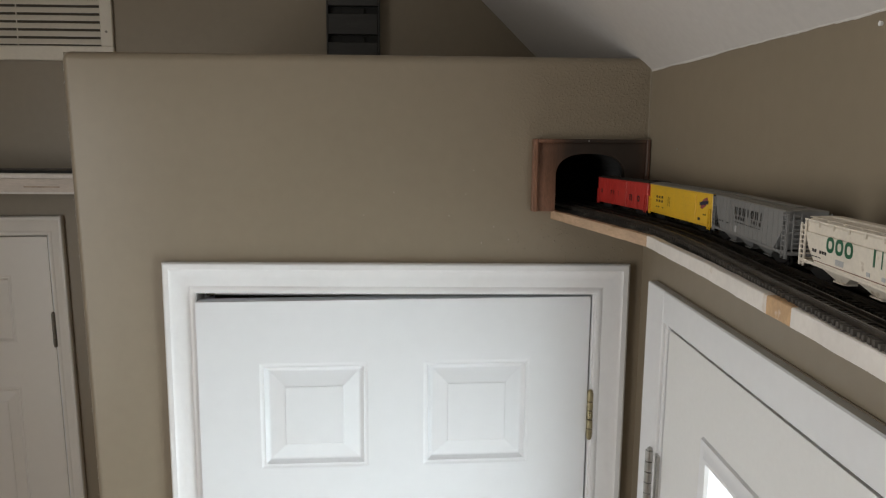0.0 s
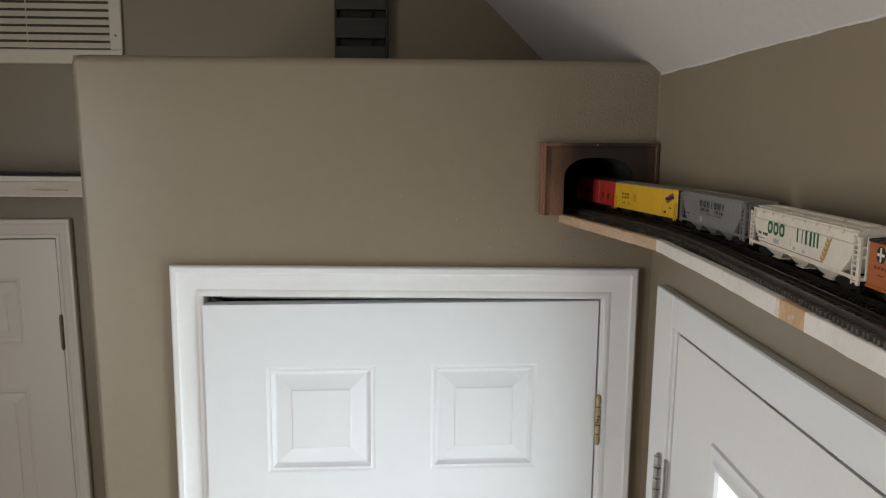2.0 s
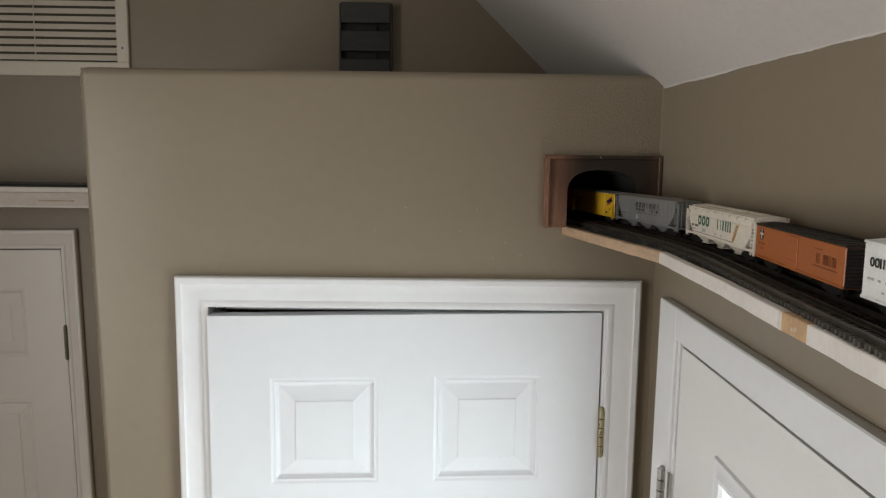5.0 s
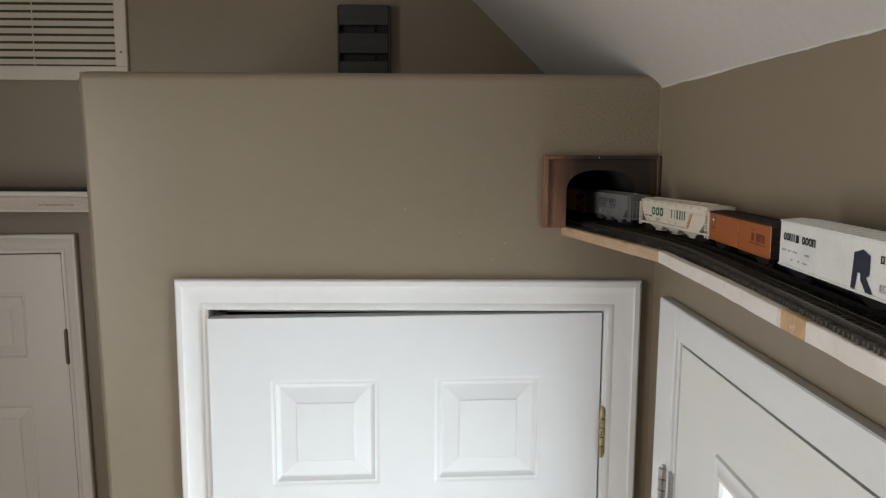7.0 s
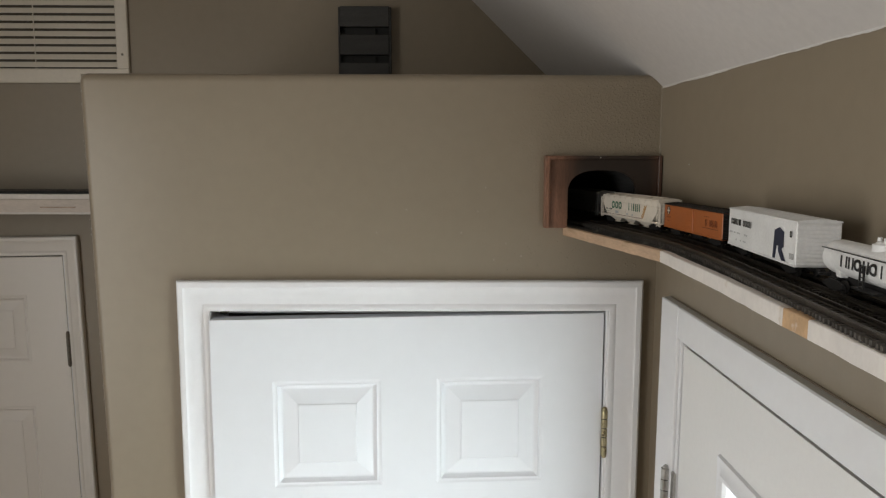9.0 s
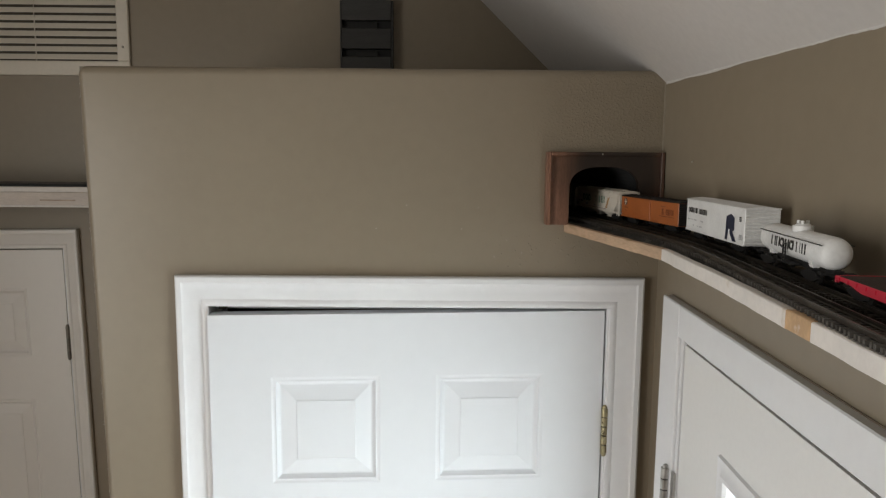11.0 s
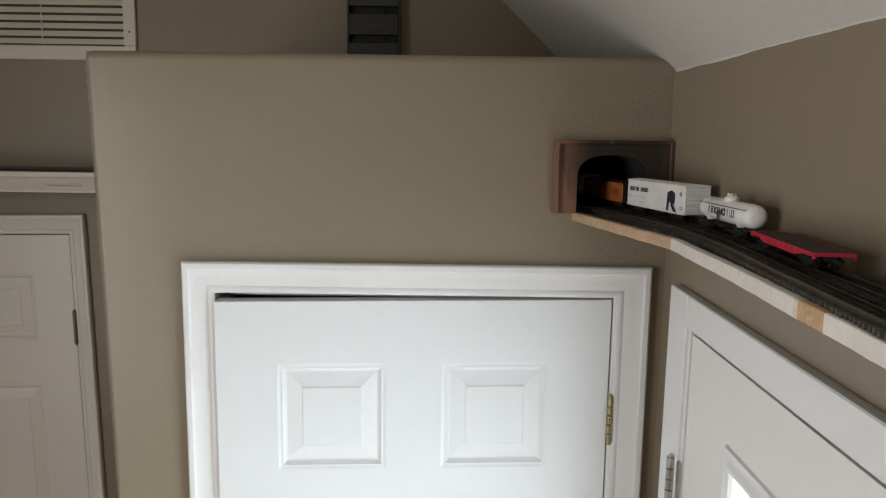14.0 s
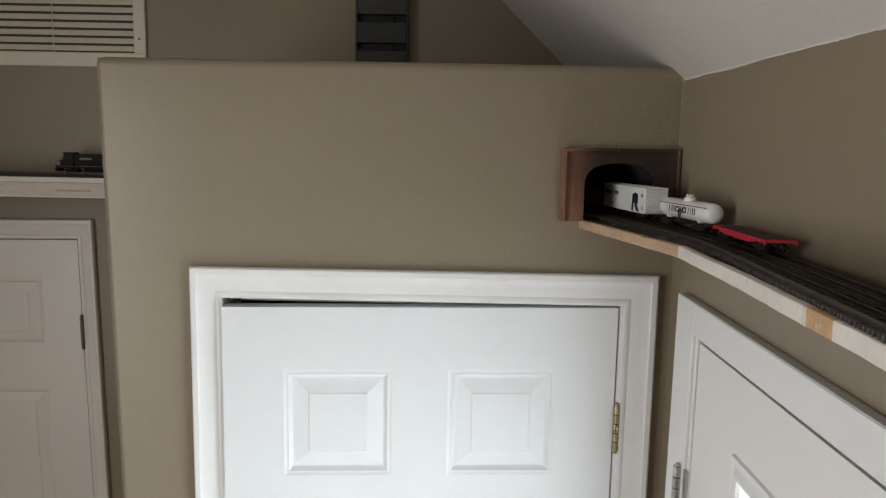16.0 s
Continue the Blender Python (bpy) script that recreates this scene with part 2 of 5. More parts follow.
# east wall with the outside door's opening
ED0, ED1, EDT = -1.115, -0.165, 2.0234      # opening along y, and its head
structure("wall_east", boxes((0, 0.12, SOUTH - 0.12, ED0, 0, 2.75), (0, 0.12, ED1, FAR + 0.12, 0, 2.75), (0, 0.12, ED0, ED1, EDT, 2.75)),
          M_WALL, "taupe painted drywall beside the outside door", "wall")
# far wall with the passage door's opening
LD0, LD1, LDT = -2.243, -1.456, 2.045
structure("wall_north", boxes((WEST - 0.12, LD0, FAR, FAR + 0.12, 0, 4.7), (LD1, 0, FAR, FAR + 0.12, 0, 4.7), (LD0, LD1, FAR, FAR + 0.12, LDT, 4.7)),
          M_WALL, "taupe painted drywall behind the closet", "wall")
structure("wall_south", boxes((WEST - 0.12, 0, SOUTH - 0.12, SOUTH, 0, 4.7)),
          M_WALL, "plain taupe painted drywall", "wall")
structure("wall_west", boxes((WEST - 0.12, WEST, SOUTH, -2.65, 0, 4.7), (WEST - 0.12, WEST, -1.25, FAR, 0, 4.7), (WEST - 0.12, WEST, -2.65, -1.25, 0, 0.8), (WEST - 0.12, WEST, -2.65, -1.25, 2.8, 4.7)),
          M_WALL, "taupe painted drywall with a window opening", "wall")

# the closet: a box of drywall with rounded corners that stops short of the ceiling
CD0, CD1, CDT = -0.838, -0.076, 2.040      # door opening
TH = 0.11
PX0, PX1, PZ0, PZ1 = -0.1705, -0.02, 2.1755, 2.305   # hole for the tunnel


def closet_front():
    """Front wall with a door opening and a tunnel hole; its top and its outer corner are rounded over."""
    r, k = 0.016, 6
    bm = bmesh.new()
    xs = sorted({LEFT + r, CD0, CD1, PX0, PX1, -0.06, 0.0})
    zs = [0.0, CDT, PZ0, PZ1, TOP - r]

    def hole(x, z):
        return (CD0 < x < CD1 and z < CDT) or (PX0 < x < PX1 and PZ0 < z < PZ1)

    grid = {}

    def vert(x, y, z):
        key = (round(x, 5), round(y, 5), round(z, 5))
        if key not in grid:
            grid[key] = bm.verts.new((x, y, z))
        return grid[key]

    for i in range(len(xs) - 1):
        for j in range(len(zs) - 1):
            x0, x1, z0, z1 = xs[i], xs[i + 1], zs[j], zs[j + 1]
            if hole((x0 + x1) / 2, (z0 + z1) / 2):
                continue
            bm.faces.new([vert(x, 0, z) for x, z in ((x0, z0), (x1, z0), (x1, z1), (x0, z1))])
            bm.faces.new([vert(x, TH, z) for x, z in ((x0, z0), (x0, z1), (x1, z1), (x1, z0))])
            for ax, az, bx, bz, mx, mz in ((x0, z0, x0, z1, x0 - 1e-3, (z0 + z1) / 2), (x1, z0, x1, z1, x1 + 1e-3, (z0 + z1) / 2),
                                           (x0, z0, x1, z0, (x0 + x1) / 2, z0 - 1e-3), (x0, z1, x1, z1, (x0 + x1) / 2, z1 + 1e-3)):
                if hole(mx, mz):
                    bm.faces.new([vert(ax, 0, az), vert(bx, 0, bz), vert(bx, TH, bz), vert(ax, TH, az)])
    arc = [(r * (1 - math.cos(math.pi / 2 * i / k)), r * math.sin(math.pi / 2 * i / k)) for i in range(k + 1)]  # (depth, outward)
    # rounded top
    for x0, x1 in zip(xs, xs[1:]):
        for (d0, o0), (d1, o1) in zip(arc, arc[1:]):
            bm.faces.new([vert(x0, d0, TOP - r + o0), vert(x1, d0, TOP - r + o0), vert(x1, d1, TOP - r + o1), vert(x0, d1, TOP - r + o1)])
    # rounded outer corner
    for z0, z1 in zip(zs, zs[1:]):
        for (d0, o0), (d1, o1) in zip(arc, arc[1:]):
            bm.faces.new([vert(LEFT + r - o0, d0, z0), vert(LEFT + r - o0, d0, z1), vert(LEFT + r - o1, d1, z1), vert(LEFT + r - o1, d1, z0)])
    # where the two meet: an eighth of a ball
    for (d0, o0), (d1, o1) in zip(arc, arc[1:]):
        for i in range(k):
            a0, a1 = math.pi / 2 * i / k, math.pi / 2 * (i + 1) / k
            pts = []
            for d, o, a in ((d0, o0, a0), (d0, o0, a1), (d1, o1, a1), (d1, o1, a0)):
                v = vert(LEFT + r - o * math.cos(a), d, TOP - r + o * math.sin(a))
                if v not in pts:
                    pts.append(v)
            if len(pts) > 2:
                bm.faces.new(pts)
    return bm


def lean(ob):
    """The closet's outer corner is a little out of plumb."""
    for v in ob.data.vertices:
        if v.co.x < -0.90:
            v.co.x += (TOP - v.co.z) * 0.020
    return ob


lean(structure("wall_closet_front", closet_front(), M_PEEL, "taupe closet wall with rounded corners below the ceiling", "wall", smooth=True))
lean(structure("wall_closet_side", boxes((LEFT, LEFT + TH, 0.0162, 0.60, 0, TOP - 0.001), (LEFT, LEFT + TH, 0.60, FAR, 0, 2.19), (LEFT, LEFT + TH, 0.60, FAR, 2.36, TOP - 0.001)),
          M_WALL, "taupe closet side wall pierced for the track", "wall"))
structure("closet_top", boxes((LEFT + TH, 0, TH, FAR, TOP - 0.10, TOP - 0.002)), M_WALL, "taupe ledge over the closet", "ledge")


# ---- doors and their casings ----


def casing(x0, x1, top, width, side=1.0, thick=0.016):
    """Door casing on a wall face at y 0, mitred, with a raised outer band and a bead; x0 and x1 are its inner edges, side the relative width of the leg at x1."""
    bm = bmesh.new()
    w = width
    prof = [(0.0, 0.0), (0.0, 0.006), (0.003, 0.008), (0.008, 0.008), (0.013, 0.0055), (w * 0.5, 0.0095), (w * 0.72, 0.0125), (w * 0.80, thick), (w - 0.003, thick), (w, thick - 0.003), (w, 0.0)]
    path = [(x0, 0.0, -1, 0), (x0, top, -1, 1), (x1, top, side, 1), (x1, 0.0, side, 0)]
    rings = []
    for x, z, sx, sz in path:
        rings.append([bm.verts.new((x + sx * u, -d, z + sz * u)) for u, d in prof])
    for a, b in zip(rings, rings[1:]):
        for i in range(len(prof) - 1):
            bm.faces.new((a[i], b[i], b[i + 1], a[i + 1]))
    for ring in (rings[0], rings[-1]):
        bm.faces.new(ring)
    return bm


def panel_door(x0, x1, z0, z1, thick, panels):
    """A moulded door slab whose face is at y 0; each panel has a bead, a groove, a wide bevel and a flat field."""
    bm = bmesh.new()
    xs = sorted({x0, x1, *(p[0] for p in panels), *(p[1] for p in panels)})
    zs = sorted({z0, z1, *(p[2] for p in panels), *(p[3] for p in panels)})
    grid = {}

    def vert(x, y, z):
        key = (round(x, 5), round(y, 5), round(z, 5))
        if key not in grid:
            grid[key] = bm.verts.new((x, y, z))
        return grid[key]

    for a, b in zip(xs, xs[1:]):
        for c, d in zip(zs, zs[1:]):
            mx, mz = (a + b) / 2, (c + d) / 2
            if any(p[0] < mx < p[1] and p[2] < mz < p[3] for p in panels):
                continue
            bm.faces.new([vert(a, 0, c), vert(b, 0, c), vert(b, 0, d), vert(a, 0, d)])
    rings = [(0, 0), (0.0040, 0.0016), (0.0062, 0.0018), (0.0085, 0.0012), (0.0120, 0.0052), (0.0150, 0.0080), (0.0175, 0.0084), (0.0430, 0.0030), (0.0452, 0.0024), (0.0468, 0.0010)]
    for p in panels:
        last = None
        for inset, deep in rings:
            ring = [vert(x, deep, z) for x, z in ((p[0] + inset, p[2] + inset), (p[1] - inset, p[2] + inset), (p[1] - inset, p[3] - inset), (p[0] + inset, p[3] - inset))]
            if last:
                for i in range(4):
                    j = (i + 1) % 4
                    bm.faces.new((last[i], last[j], ring[j], ring[i]))
            last = ring
        bm.faces.new(last)
    back = [bm.verts.new(c) for c in ((x0, thick, z0), (x1, thick, z0), (x1, thick, z1), (x0, thick, z1))]
    bm.faces.new(back[::-1])
    edge = {"b": [v for v in bm.verts if abs(v.co.z - z0) < 1e-6 and v.co.y == 0], "t": [v for v in bm.verts if abs(v.co.z - z1) < 1e-6 and v.co.y == 0],
            "l": [v for v in bm.verts if abs(v.co.x - x0) < 1e-6 and v.co.y == 0], "r": [v for v in bm.verts if abs(v.co.x - x1) < 1e-6 and v.co.y == 0]}
    for key, ends, axis in (("b", (0, 1), 0), ("t", (3, 2), 0), ("l", (0, 3), 2), ("r", (1, 2), 2)):
        row = sorted(edge[key], key=lambda v: v.co[axis])
        bm.faces.new(row + [back[ends[1]], back[ends[0]]])
    return bm


def hinge(parent, x, z0, z1, mat, label, out=0.0, leaf=0.004):
    """A butt hinge with a five-knuckle barrel and two ball tips; its leaves lie in the gap."""
    h = part("hinge", boxes((x - 0.004, x + leaf, -0.001 - out, 0.003 - out, z0 + 0.004, z1 - 0.004)), mat, parent, label)
    bm = bmesh.new()
    n = 5
    for i in range(n):
        a, b = z0 + 0.004 + (z1 - z0 - 0.008) * i / n, z0 + 0.004 + (z1 - z0 - 0.008) * (i + 1) / n
        add_tube(bm, (x, -0.006 - out, a + 0.0010), (x, -0.006 - out, b - 0.0010), 0.0058 + 0.12 * out, 12)
    part("knuckle", bm, mat, h, smooth=True)
    bm = bmesh.new()
    add_tube(bm, (x, -0.006 - out, z0 + 0.003), (x, -0.006 - out, z1 - 0.003), 0.0038, 10)
    part("pin", bm, M_DARK, h, "dark hinge pin", smooth=True)
    for z, s in ((z0, 1), (z1, -1)):
        bm = bmesh.new()
        bmesh.ops.create_uvsphere(bm, u_segments=10, v_segments=6, radius=0.0048, matrix=Matrix.Translation((x, -0.006 - out, z + s * 0.003)))
        part("pin_tip", bm, mat, h, smooth=True)
    return h


def six_panels(x0, x1, z1):
    """Three rows of two panels below a head at z1."""
    w = x1 - x0
    stile, mull = 0.153 * w, 0.142 * w
    pw = (w - 2 * stile - mull) / 2
    cols = ((x0 + stile, x0 + stile + pw), (x1 - stile - pw, x1 - stile))
    rows = ((z1 - 0.318, z1 - 0.113), (z1 - 1.03, z1 - 0.450), (z1 - 1.80, z1 - 1.25))
    return [(a, b, c, d) for a, b in cols for c, d in rows]


def closet_door():
    door = empty("door_1", pose(0, 0, 0), "white moulded six-panel closet door sagging in its frame", "door", kind="structure")
    # the slab hangs a little low on its latch side
    slab = part("slab", panel_door(-0.8195, -0.0935, 0.012, 2.0275, 0.035, six_panels(-0.8195, -0.0935, 2.0235)), M_DOOR, door)
    for v in slab.data.vertices:
        v.co.z -= 0.0085 * (-0.094 - v.co.x) / 0.727
        v.co.y += 0.002
    # and stands ajar by a finger's width
    slab.data.transform(Matrix.Translation((-0.094, 0, 0)) @ Matrix.Rotation(radians(1.7), 4, "Z") @ Matrix.Translation((0.094, 0, 0)))
    hinge(door, -0.089, 1.752, 1.849, M_BRASS, "worn brass butt hinge")
    hinge(door, -0.089, 0.25, 0.347, M_BRASS, "worn brass butt hinge")
    frame_ = empty("door_frame_1", pose(0, 0, 0), "white painted mitred door casing on the closet wall", "door frame", kind="structure")
    part("casing", casing(-0.821, -0.0865, 2.0335, 0.0575, 1.05), M_TRIM, frame_, smooth=True)
    part("jamb", boxes((-0.838, -0.8215, 0.0, TH, 0, 2.040), (-0.0905, -0.076, 0.0, TH, 0, 2.040), (-0.8215, -0.0905, 0.0, TH, 2.032, 2.0405)), M_TRIM, frame_)
    part("door_stop", boxes((-0.8215, -0.810, 0.042, 0.075, 0, 2.032), (-0.102, -0.0905, 0.042, 0.075, 0, 2.032), (-0.810, -0.102, 0.042, 0.075, 2.020, 2.032)), M_TRIM, frame_)
    part("strike_plate", boxes((-0.8120, -0.798, 0.024, 0.040, 2.0225, 2.0315), bevel=0.001), M_BRONZE, frame_, "small metal catch")


ASKEW = pose(0.003, FAR, 0) @ Matrix.Translation((-1.44, 0, 2.09)) @ Matrix.Rotation(radians(-1.0), 4, "Y") @ Matrix.Translation((1.44, 0, -2.09))


def passage_door():
    door = empty("door_2", ASKEW, "white moulded six-panel door closed in the far wall", "door", kind="structure")
    slab = part("slab", panel_door(-2.236, -1.503, 0.012, 2.031, 0.035, six_panels(-2.236, -1.503, 2.031)), M_BOUNCE_WHITE, door)
    for v in slab.data.vertices:
        v.co.y += 0.002
    hinge(door, -1.4995, 1.703, 1.808, M_BRONZE, "dull bronze butt hinge")
    hinge(door, -1.4995, 0.25, 0.355, M_BRONZE, "dull bronze butt hinge")
    frame_ = empty("door_frame_2", ASKEW, "white painted door casing on the far wall", "door frame", kind="structure")
    part("casing", casing(-2.245, -1.494, 2.036, 0.056, 0.80), M_BOUNCE_WHITE, frame_, smooth=True)
    part("jamb", boxes((-2.248, -2.240, 0.0, 0.12, 0, LDT), (-1.4995, -1.494, 0.0, 0.12, 0, LDT), (-2.240, -1.4995, 0.0, 0.12, 2.035, LDT)), M_TRIM, frame_)
    part("door_stop", boxes((-2.240, -2.226, 0.040, 0.08, 0, 2.035), (-1.513, -1.4995, 0.040, 0.08, 0, 2.035), (-2.226, -1.513, 0.040, 0.08, 2.023, 2.035)), M_TRIM, frame_)


def outside_door():
    """The east door: built facing -y and turned to face the room."""
    # local x runs toward -y of the room, local y toward +x; the frame hangs a little out of square
    m = pose(0, 0, 0, 0, 0, -90) @ Matrix.Translation((0.09, 0, 2.0765)) @ Matrix.Rotation(radians(0.8), 4, "Y") @ Matrix.Translation((-0.09, 0, -2.0765))
    door = empty("door_3", m, "white outside door with a large glass light, closed", "door", kind="structure")
    a, b, top = 0.1880, 1.096, 2.0150
    gx0, gx1, gz0, gz1 = 0.380, 0.904, 0.30, 1.875
    part("slab", boxes((a, gx0, -0.008, 0.036, 0.01, top), (gx1, b, -0.008, 0.036, 0.01, top), (gx0, gx1, -0.008, 0.036, 0.01, gz0), (gx0, gx1, -0.008, 0.036, gz1, top)), M_OUTDOOR, door)
    bm = bmesh.new()
    prof = [(0.0, 0.012), (0.0, -0.010), (0.004, -0.015), (0.010, -0.016), (0.016, -0.0125), (0.026, -0.011), (0.030, -0.0125), (0.033, -0.006)]
    rings = [[bm.verts.new((x + sx * u, d, z + sz * u)) for u, d in prof] for x, z, sx, sz in
             ((gx0 + 0.003, gz0 + 0.003, -1, -1), (gx0 + 0.003, gz1 - 0.003, -1, 1), (gx1 - 0.003, gz1 - 0.003, 1, 1), (gx1 - 0.003, gz0 + 0.003, 1, -1))]
    for r, s in zip(rings, rings[1:] + rings[:1]):
        for i in range(len(prof) - 1):
            bm.faces.new((r[i], s[i], s[i + 1], r[i + 1]))
    part("light_frame", bm, M_TRIM, door, "white moulded surround of the glass", smooth=True)
    pane = part("pane", boxes((gx0, gx1, 0.012, 0.018, gz0, gz1)), M_GLASS, door, "clear glass, bright with daylight")
    pane.visible_shadow = False
    hinge(door, 0.1600, 1.697, 1.801, M_NICKEL, "satin nickel butt hinge", 0.014, 0.026)
    hinge(door, 0.1590, 0.25, 0.354, M_NICKEL, "satin nickel butt hinge", 0.014, 0.026)
    frame_ = empty("door_frame_3", m, "flat white casing round the outside door", "door frame", kind="structure")
    part("casing", boxes((0.090, 0.1740, -0.016, 0.0, 0, 2.0765), (1.115, 1.190, -0.016, 0.0, 0, 2.0765), (0.1740, 1.115, -0.016, 0.0, 2.0235, 2.0765), bevel=0.002), M_TRIM, frame_)
    part("jamb", boxes((0.1742, 0.1855, -0.0105, 0.12, 0, 2.0232), (1.0985, 1.1149, -0.0105, 0.12, 0, 2.0232), (0.1855, 1.0985, -0.0105, 0.12, 2.0212, 2.0232), bevel=0.0008), M_TRIM, frame_)
    part("weatherstrip", boxes((0.1855, 0.1875, 0.010, 0.062, 0, 2.0212), (1.0965, 1.0985, 0.010, 0.062, 0, 2.0212), (0.1875, 1.0965, 0.0, 0.062, 2.0155, 2.0212)), M_DARK, frame_, "dark rubber weatherstrip")
    # ragged bead of caulk along the casing's top
    bm = bmesh.new()
    x = 0.092
    while x < 1.18:
        w = random.uniform(0.015, 0.04)
        add_box(bm, x, x + w, -0.0016 - random.random() * 0.0006, 0.0, 2.0762, 2.0778 + random.random() * 0.0006)
        x += w
    part("caulk", bm, M_WALL, frame_, "uneven line of taupe caulk")


closet_door()
passage_door()
outside_door()

# ---- the line of the railway ----
DECK = 2.187          # top of the shelf board
RAIL = 2.198          # top of the rails
GAP = 0.0405           # between the two tracks
LINE = [(-0.135, -1.75), (-0.115, -1.30), (-0.0775, -0.90), (-0.0542, -0.65), (-0.0360, -0.45), (-0.0350, -0.30), (-0.0487, -0.18),
        (-0.0648, -0.08), (-0.0750, 0.0), (-0.0855, 0.08), (-0.1060, 0.20), (-0.1520, 0.34), (-0.235, 0.48), (-0.37, 0.605), (-0.58, 0.700), (-0.90, 0.738), (-1.20, 0.74), (-1.60, 0.74), (-2.0, 0.74), (-2.48, 0.74)]


def spline(points, step=0.004):
    """Smooth dense line through the points, with its running length, zero where y is -0.30 on the east shelf."""
    p = [Vector((*q, 0)) for q in points]
    p = [2 * p[0] - p[1]] + p + [2 * p[-1] - p[-2]]
    out = []
    for i in range(1, len(p) - 2):
        a, b, c, d = p[i - 1], p[i], p[i + 1], p[i + 2]
        k = max(2, int((c - b).length / step))
        t1 = (c - a) * ((c - b).length / (c - a).length)
        t2 = (d - b) * ((c - b).length / (d - b).length)
        for j in range(k):
            u = j / k
            out.append(b * (2 * u**3 - 3 * u**2 + 1) + t1 * (u**3 - 2 * u**2 + u) + c * (-2 * u**3 + 3 * u**2) + t2 * (u**3 - u**2))
    out.append(p[-2])
    run = [0.0]
    for a, b in zip(out, out[1:]):
        run.append(run[-1] + (b - a).length)
    zero = run[min(range(len(out)), key=lambda i: abs(out[i].y + 0.30) + abs(out[i].x) * 0.01)]
    return np.array([q.to_tuple() for q in out]), np.array(run) - zero


TRACK, RUN = spline(LINE)


def along(s, side=0.0):
    """The point of the train's track at running length s, moved to its left by side."""
    p = np.array([np.interp(s, RUN, TRACK[:, i]) for i in range(2)])
    q = np.array([np.interp(s + 0.004, RUN, TRACK[:, i]) for i in range(2)]) - np.array([np.interp(s - 0.004, RUN, TRACK[:, i]) for i in range(2)])
    q /= np.hypot(*q)
    return p[0] - q[1] * side, p[1] + q[0] * side, math.atan2(q[1], q[0])


def climb(s):
    """The line climbs inside the closet to the level of the far shelf."""
    u = min(max((s - 0.45) / 0.75, 0.0), 1.0)
    return 0.0315 * u * u * (3 - 2 * u)


# ---- shelves ----
EDGE = [(-0.174, 0.0), (-0.107, -0.360), (-0.1155, -0.59), (-0.1270, -0.747), (-0.1285, -0.790), (-0.1360, -0.90), (-0.190, -1.75)]


def east_shelf():
    shelf = empty("shelf", pose(0, 0, 0), "narrow wooden wall shelf painted white, bare wood at the bend", "shelf")
    outline = [(0.0, 0.0), *EDGE, (0.0, -1.75)]
    bm = bmesh.new()
    inner = [(min(x + 0.010, -0.002), y) for x, y in EDGE]
    add_slab(bm, [(-0.001, -0.001), (-0.164, -0.001), *inner[1:], (-0.001, -1.75)], DECK - 0.0125, DECK - 0.0008)
    part("board", bm, M_BED, shelf, "shelf board painted black on top")
    lip = [(0.0, -0.0132), (0.0, 0.0014), (-0.001, 0.0022), (-0.009, 0.0022), (-0.010, 0.0014), (-0.010, -0.0132)]

    def strip(name, points, mat, label):
        bm = bmesh.new()
        fine = []
        for (ax, ay), (bx, by) in zip(points, points[1:]):
            k = max(1, int(abs(by - ay) / 0.02))
            fine += [(ax + (bx - ax) * i / k, ay + (by - ay) * i / k, DECK + random.uniform(-0.0003, 0.0003)) for i in range(k)]
        fine.append((*points[-1], DECK))
        sweep(bm, lip, fine[::-1])
        part(name, bm, mat, shelf, label)

    strip("bare_edge", EDGE[:2], M_PINE, "unpainted pine edging")
    strip("painted_edge", EDGE[1:4], M_SHELFPAINT, "scuffed white painted edging")
    strip("filler_edge", EDGE[3:5], M_PATCH, "patch of bare wood filler")
    strip("painted_edge", EDGE[4:], M_SHELFPAINT, "scuffed white painted edging")
    return shelf


east_shelf()


def north_shelf():
    shelf = empty("shelf", pose(0, 0, 0), "wooden wall shelf over the far door, scuffed white edge", "shelf")
    part("board", boxes((WEST + 0.002, LEFT + TH, 0.66, FAR - 0.001, DECK + 0.0195, DECK + 0.0307)), M_BED, shelf, "shelf board painted black on top")
    part("painted_edge", boxes((WEST + 0.002, LEFT - 0.001, 0.6470, 0.6595, 2.1645, 2.2050), bevel=0.0010), M_PINKISH, shelf, "scuffed edging with pale worn paint")
    part("top_strip", boxes((WEST + 0.002, LEFT - 0.001, 0.6435, 0.6595, 2.2055, 2.2193), bevel=0.0015), M_SHELFPAINT, shelf, "white top strip")
    part("bottom_bead", boxes((WEST + 0.002, LEFT - 0.001, 0.6445, 0.6469, 2.1645, 2.1705), bevel=0.0010), M_SHELFPAINT, shelf, "white bottom bead")
    part("guard_strip", boxes((WEST + 0.002, LEFT - 0.001, 0.6600, 0.6630, 2.2195, 2.2262), bevel=0.0006), M_SLOT, shelf, "thin dark strip before the track")
    part("filler_edge", boxes((-1.47, -1.375, 0.6464, 0.6471, 2.1815, 2.1855), bevel=0.0003), M_STREAK, shelf, "streak of brown wood filler")


north_shelf()
bm = bmesh.new()
inside = [0.30 + 0.02 * i for i in range(46)]
sweep(bm, [(-0.035, -0.012), (0.090, -0.012), (0.090, -0.0008), (-0.035, -0.0008)], [(along(s)[0], along(s)[1], DECK + climb(s)) for s in inside])
tagged(part("tunnel_shelf", bm, M_BED), "black painted board inside the closet", "shelf")


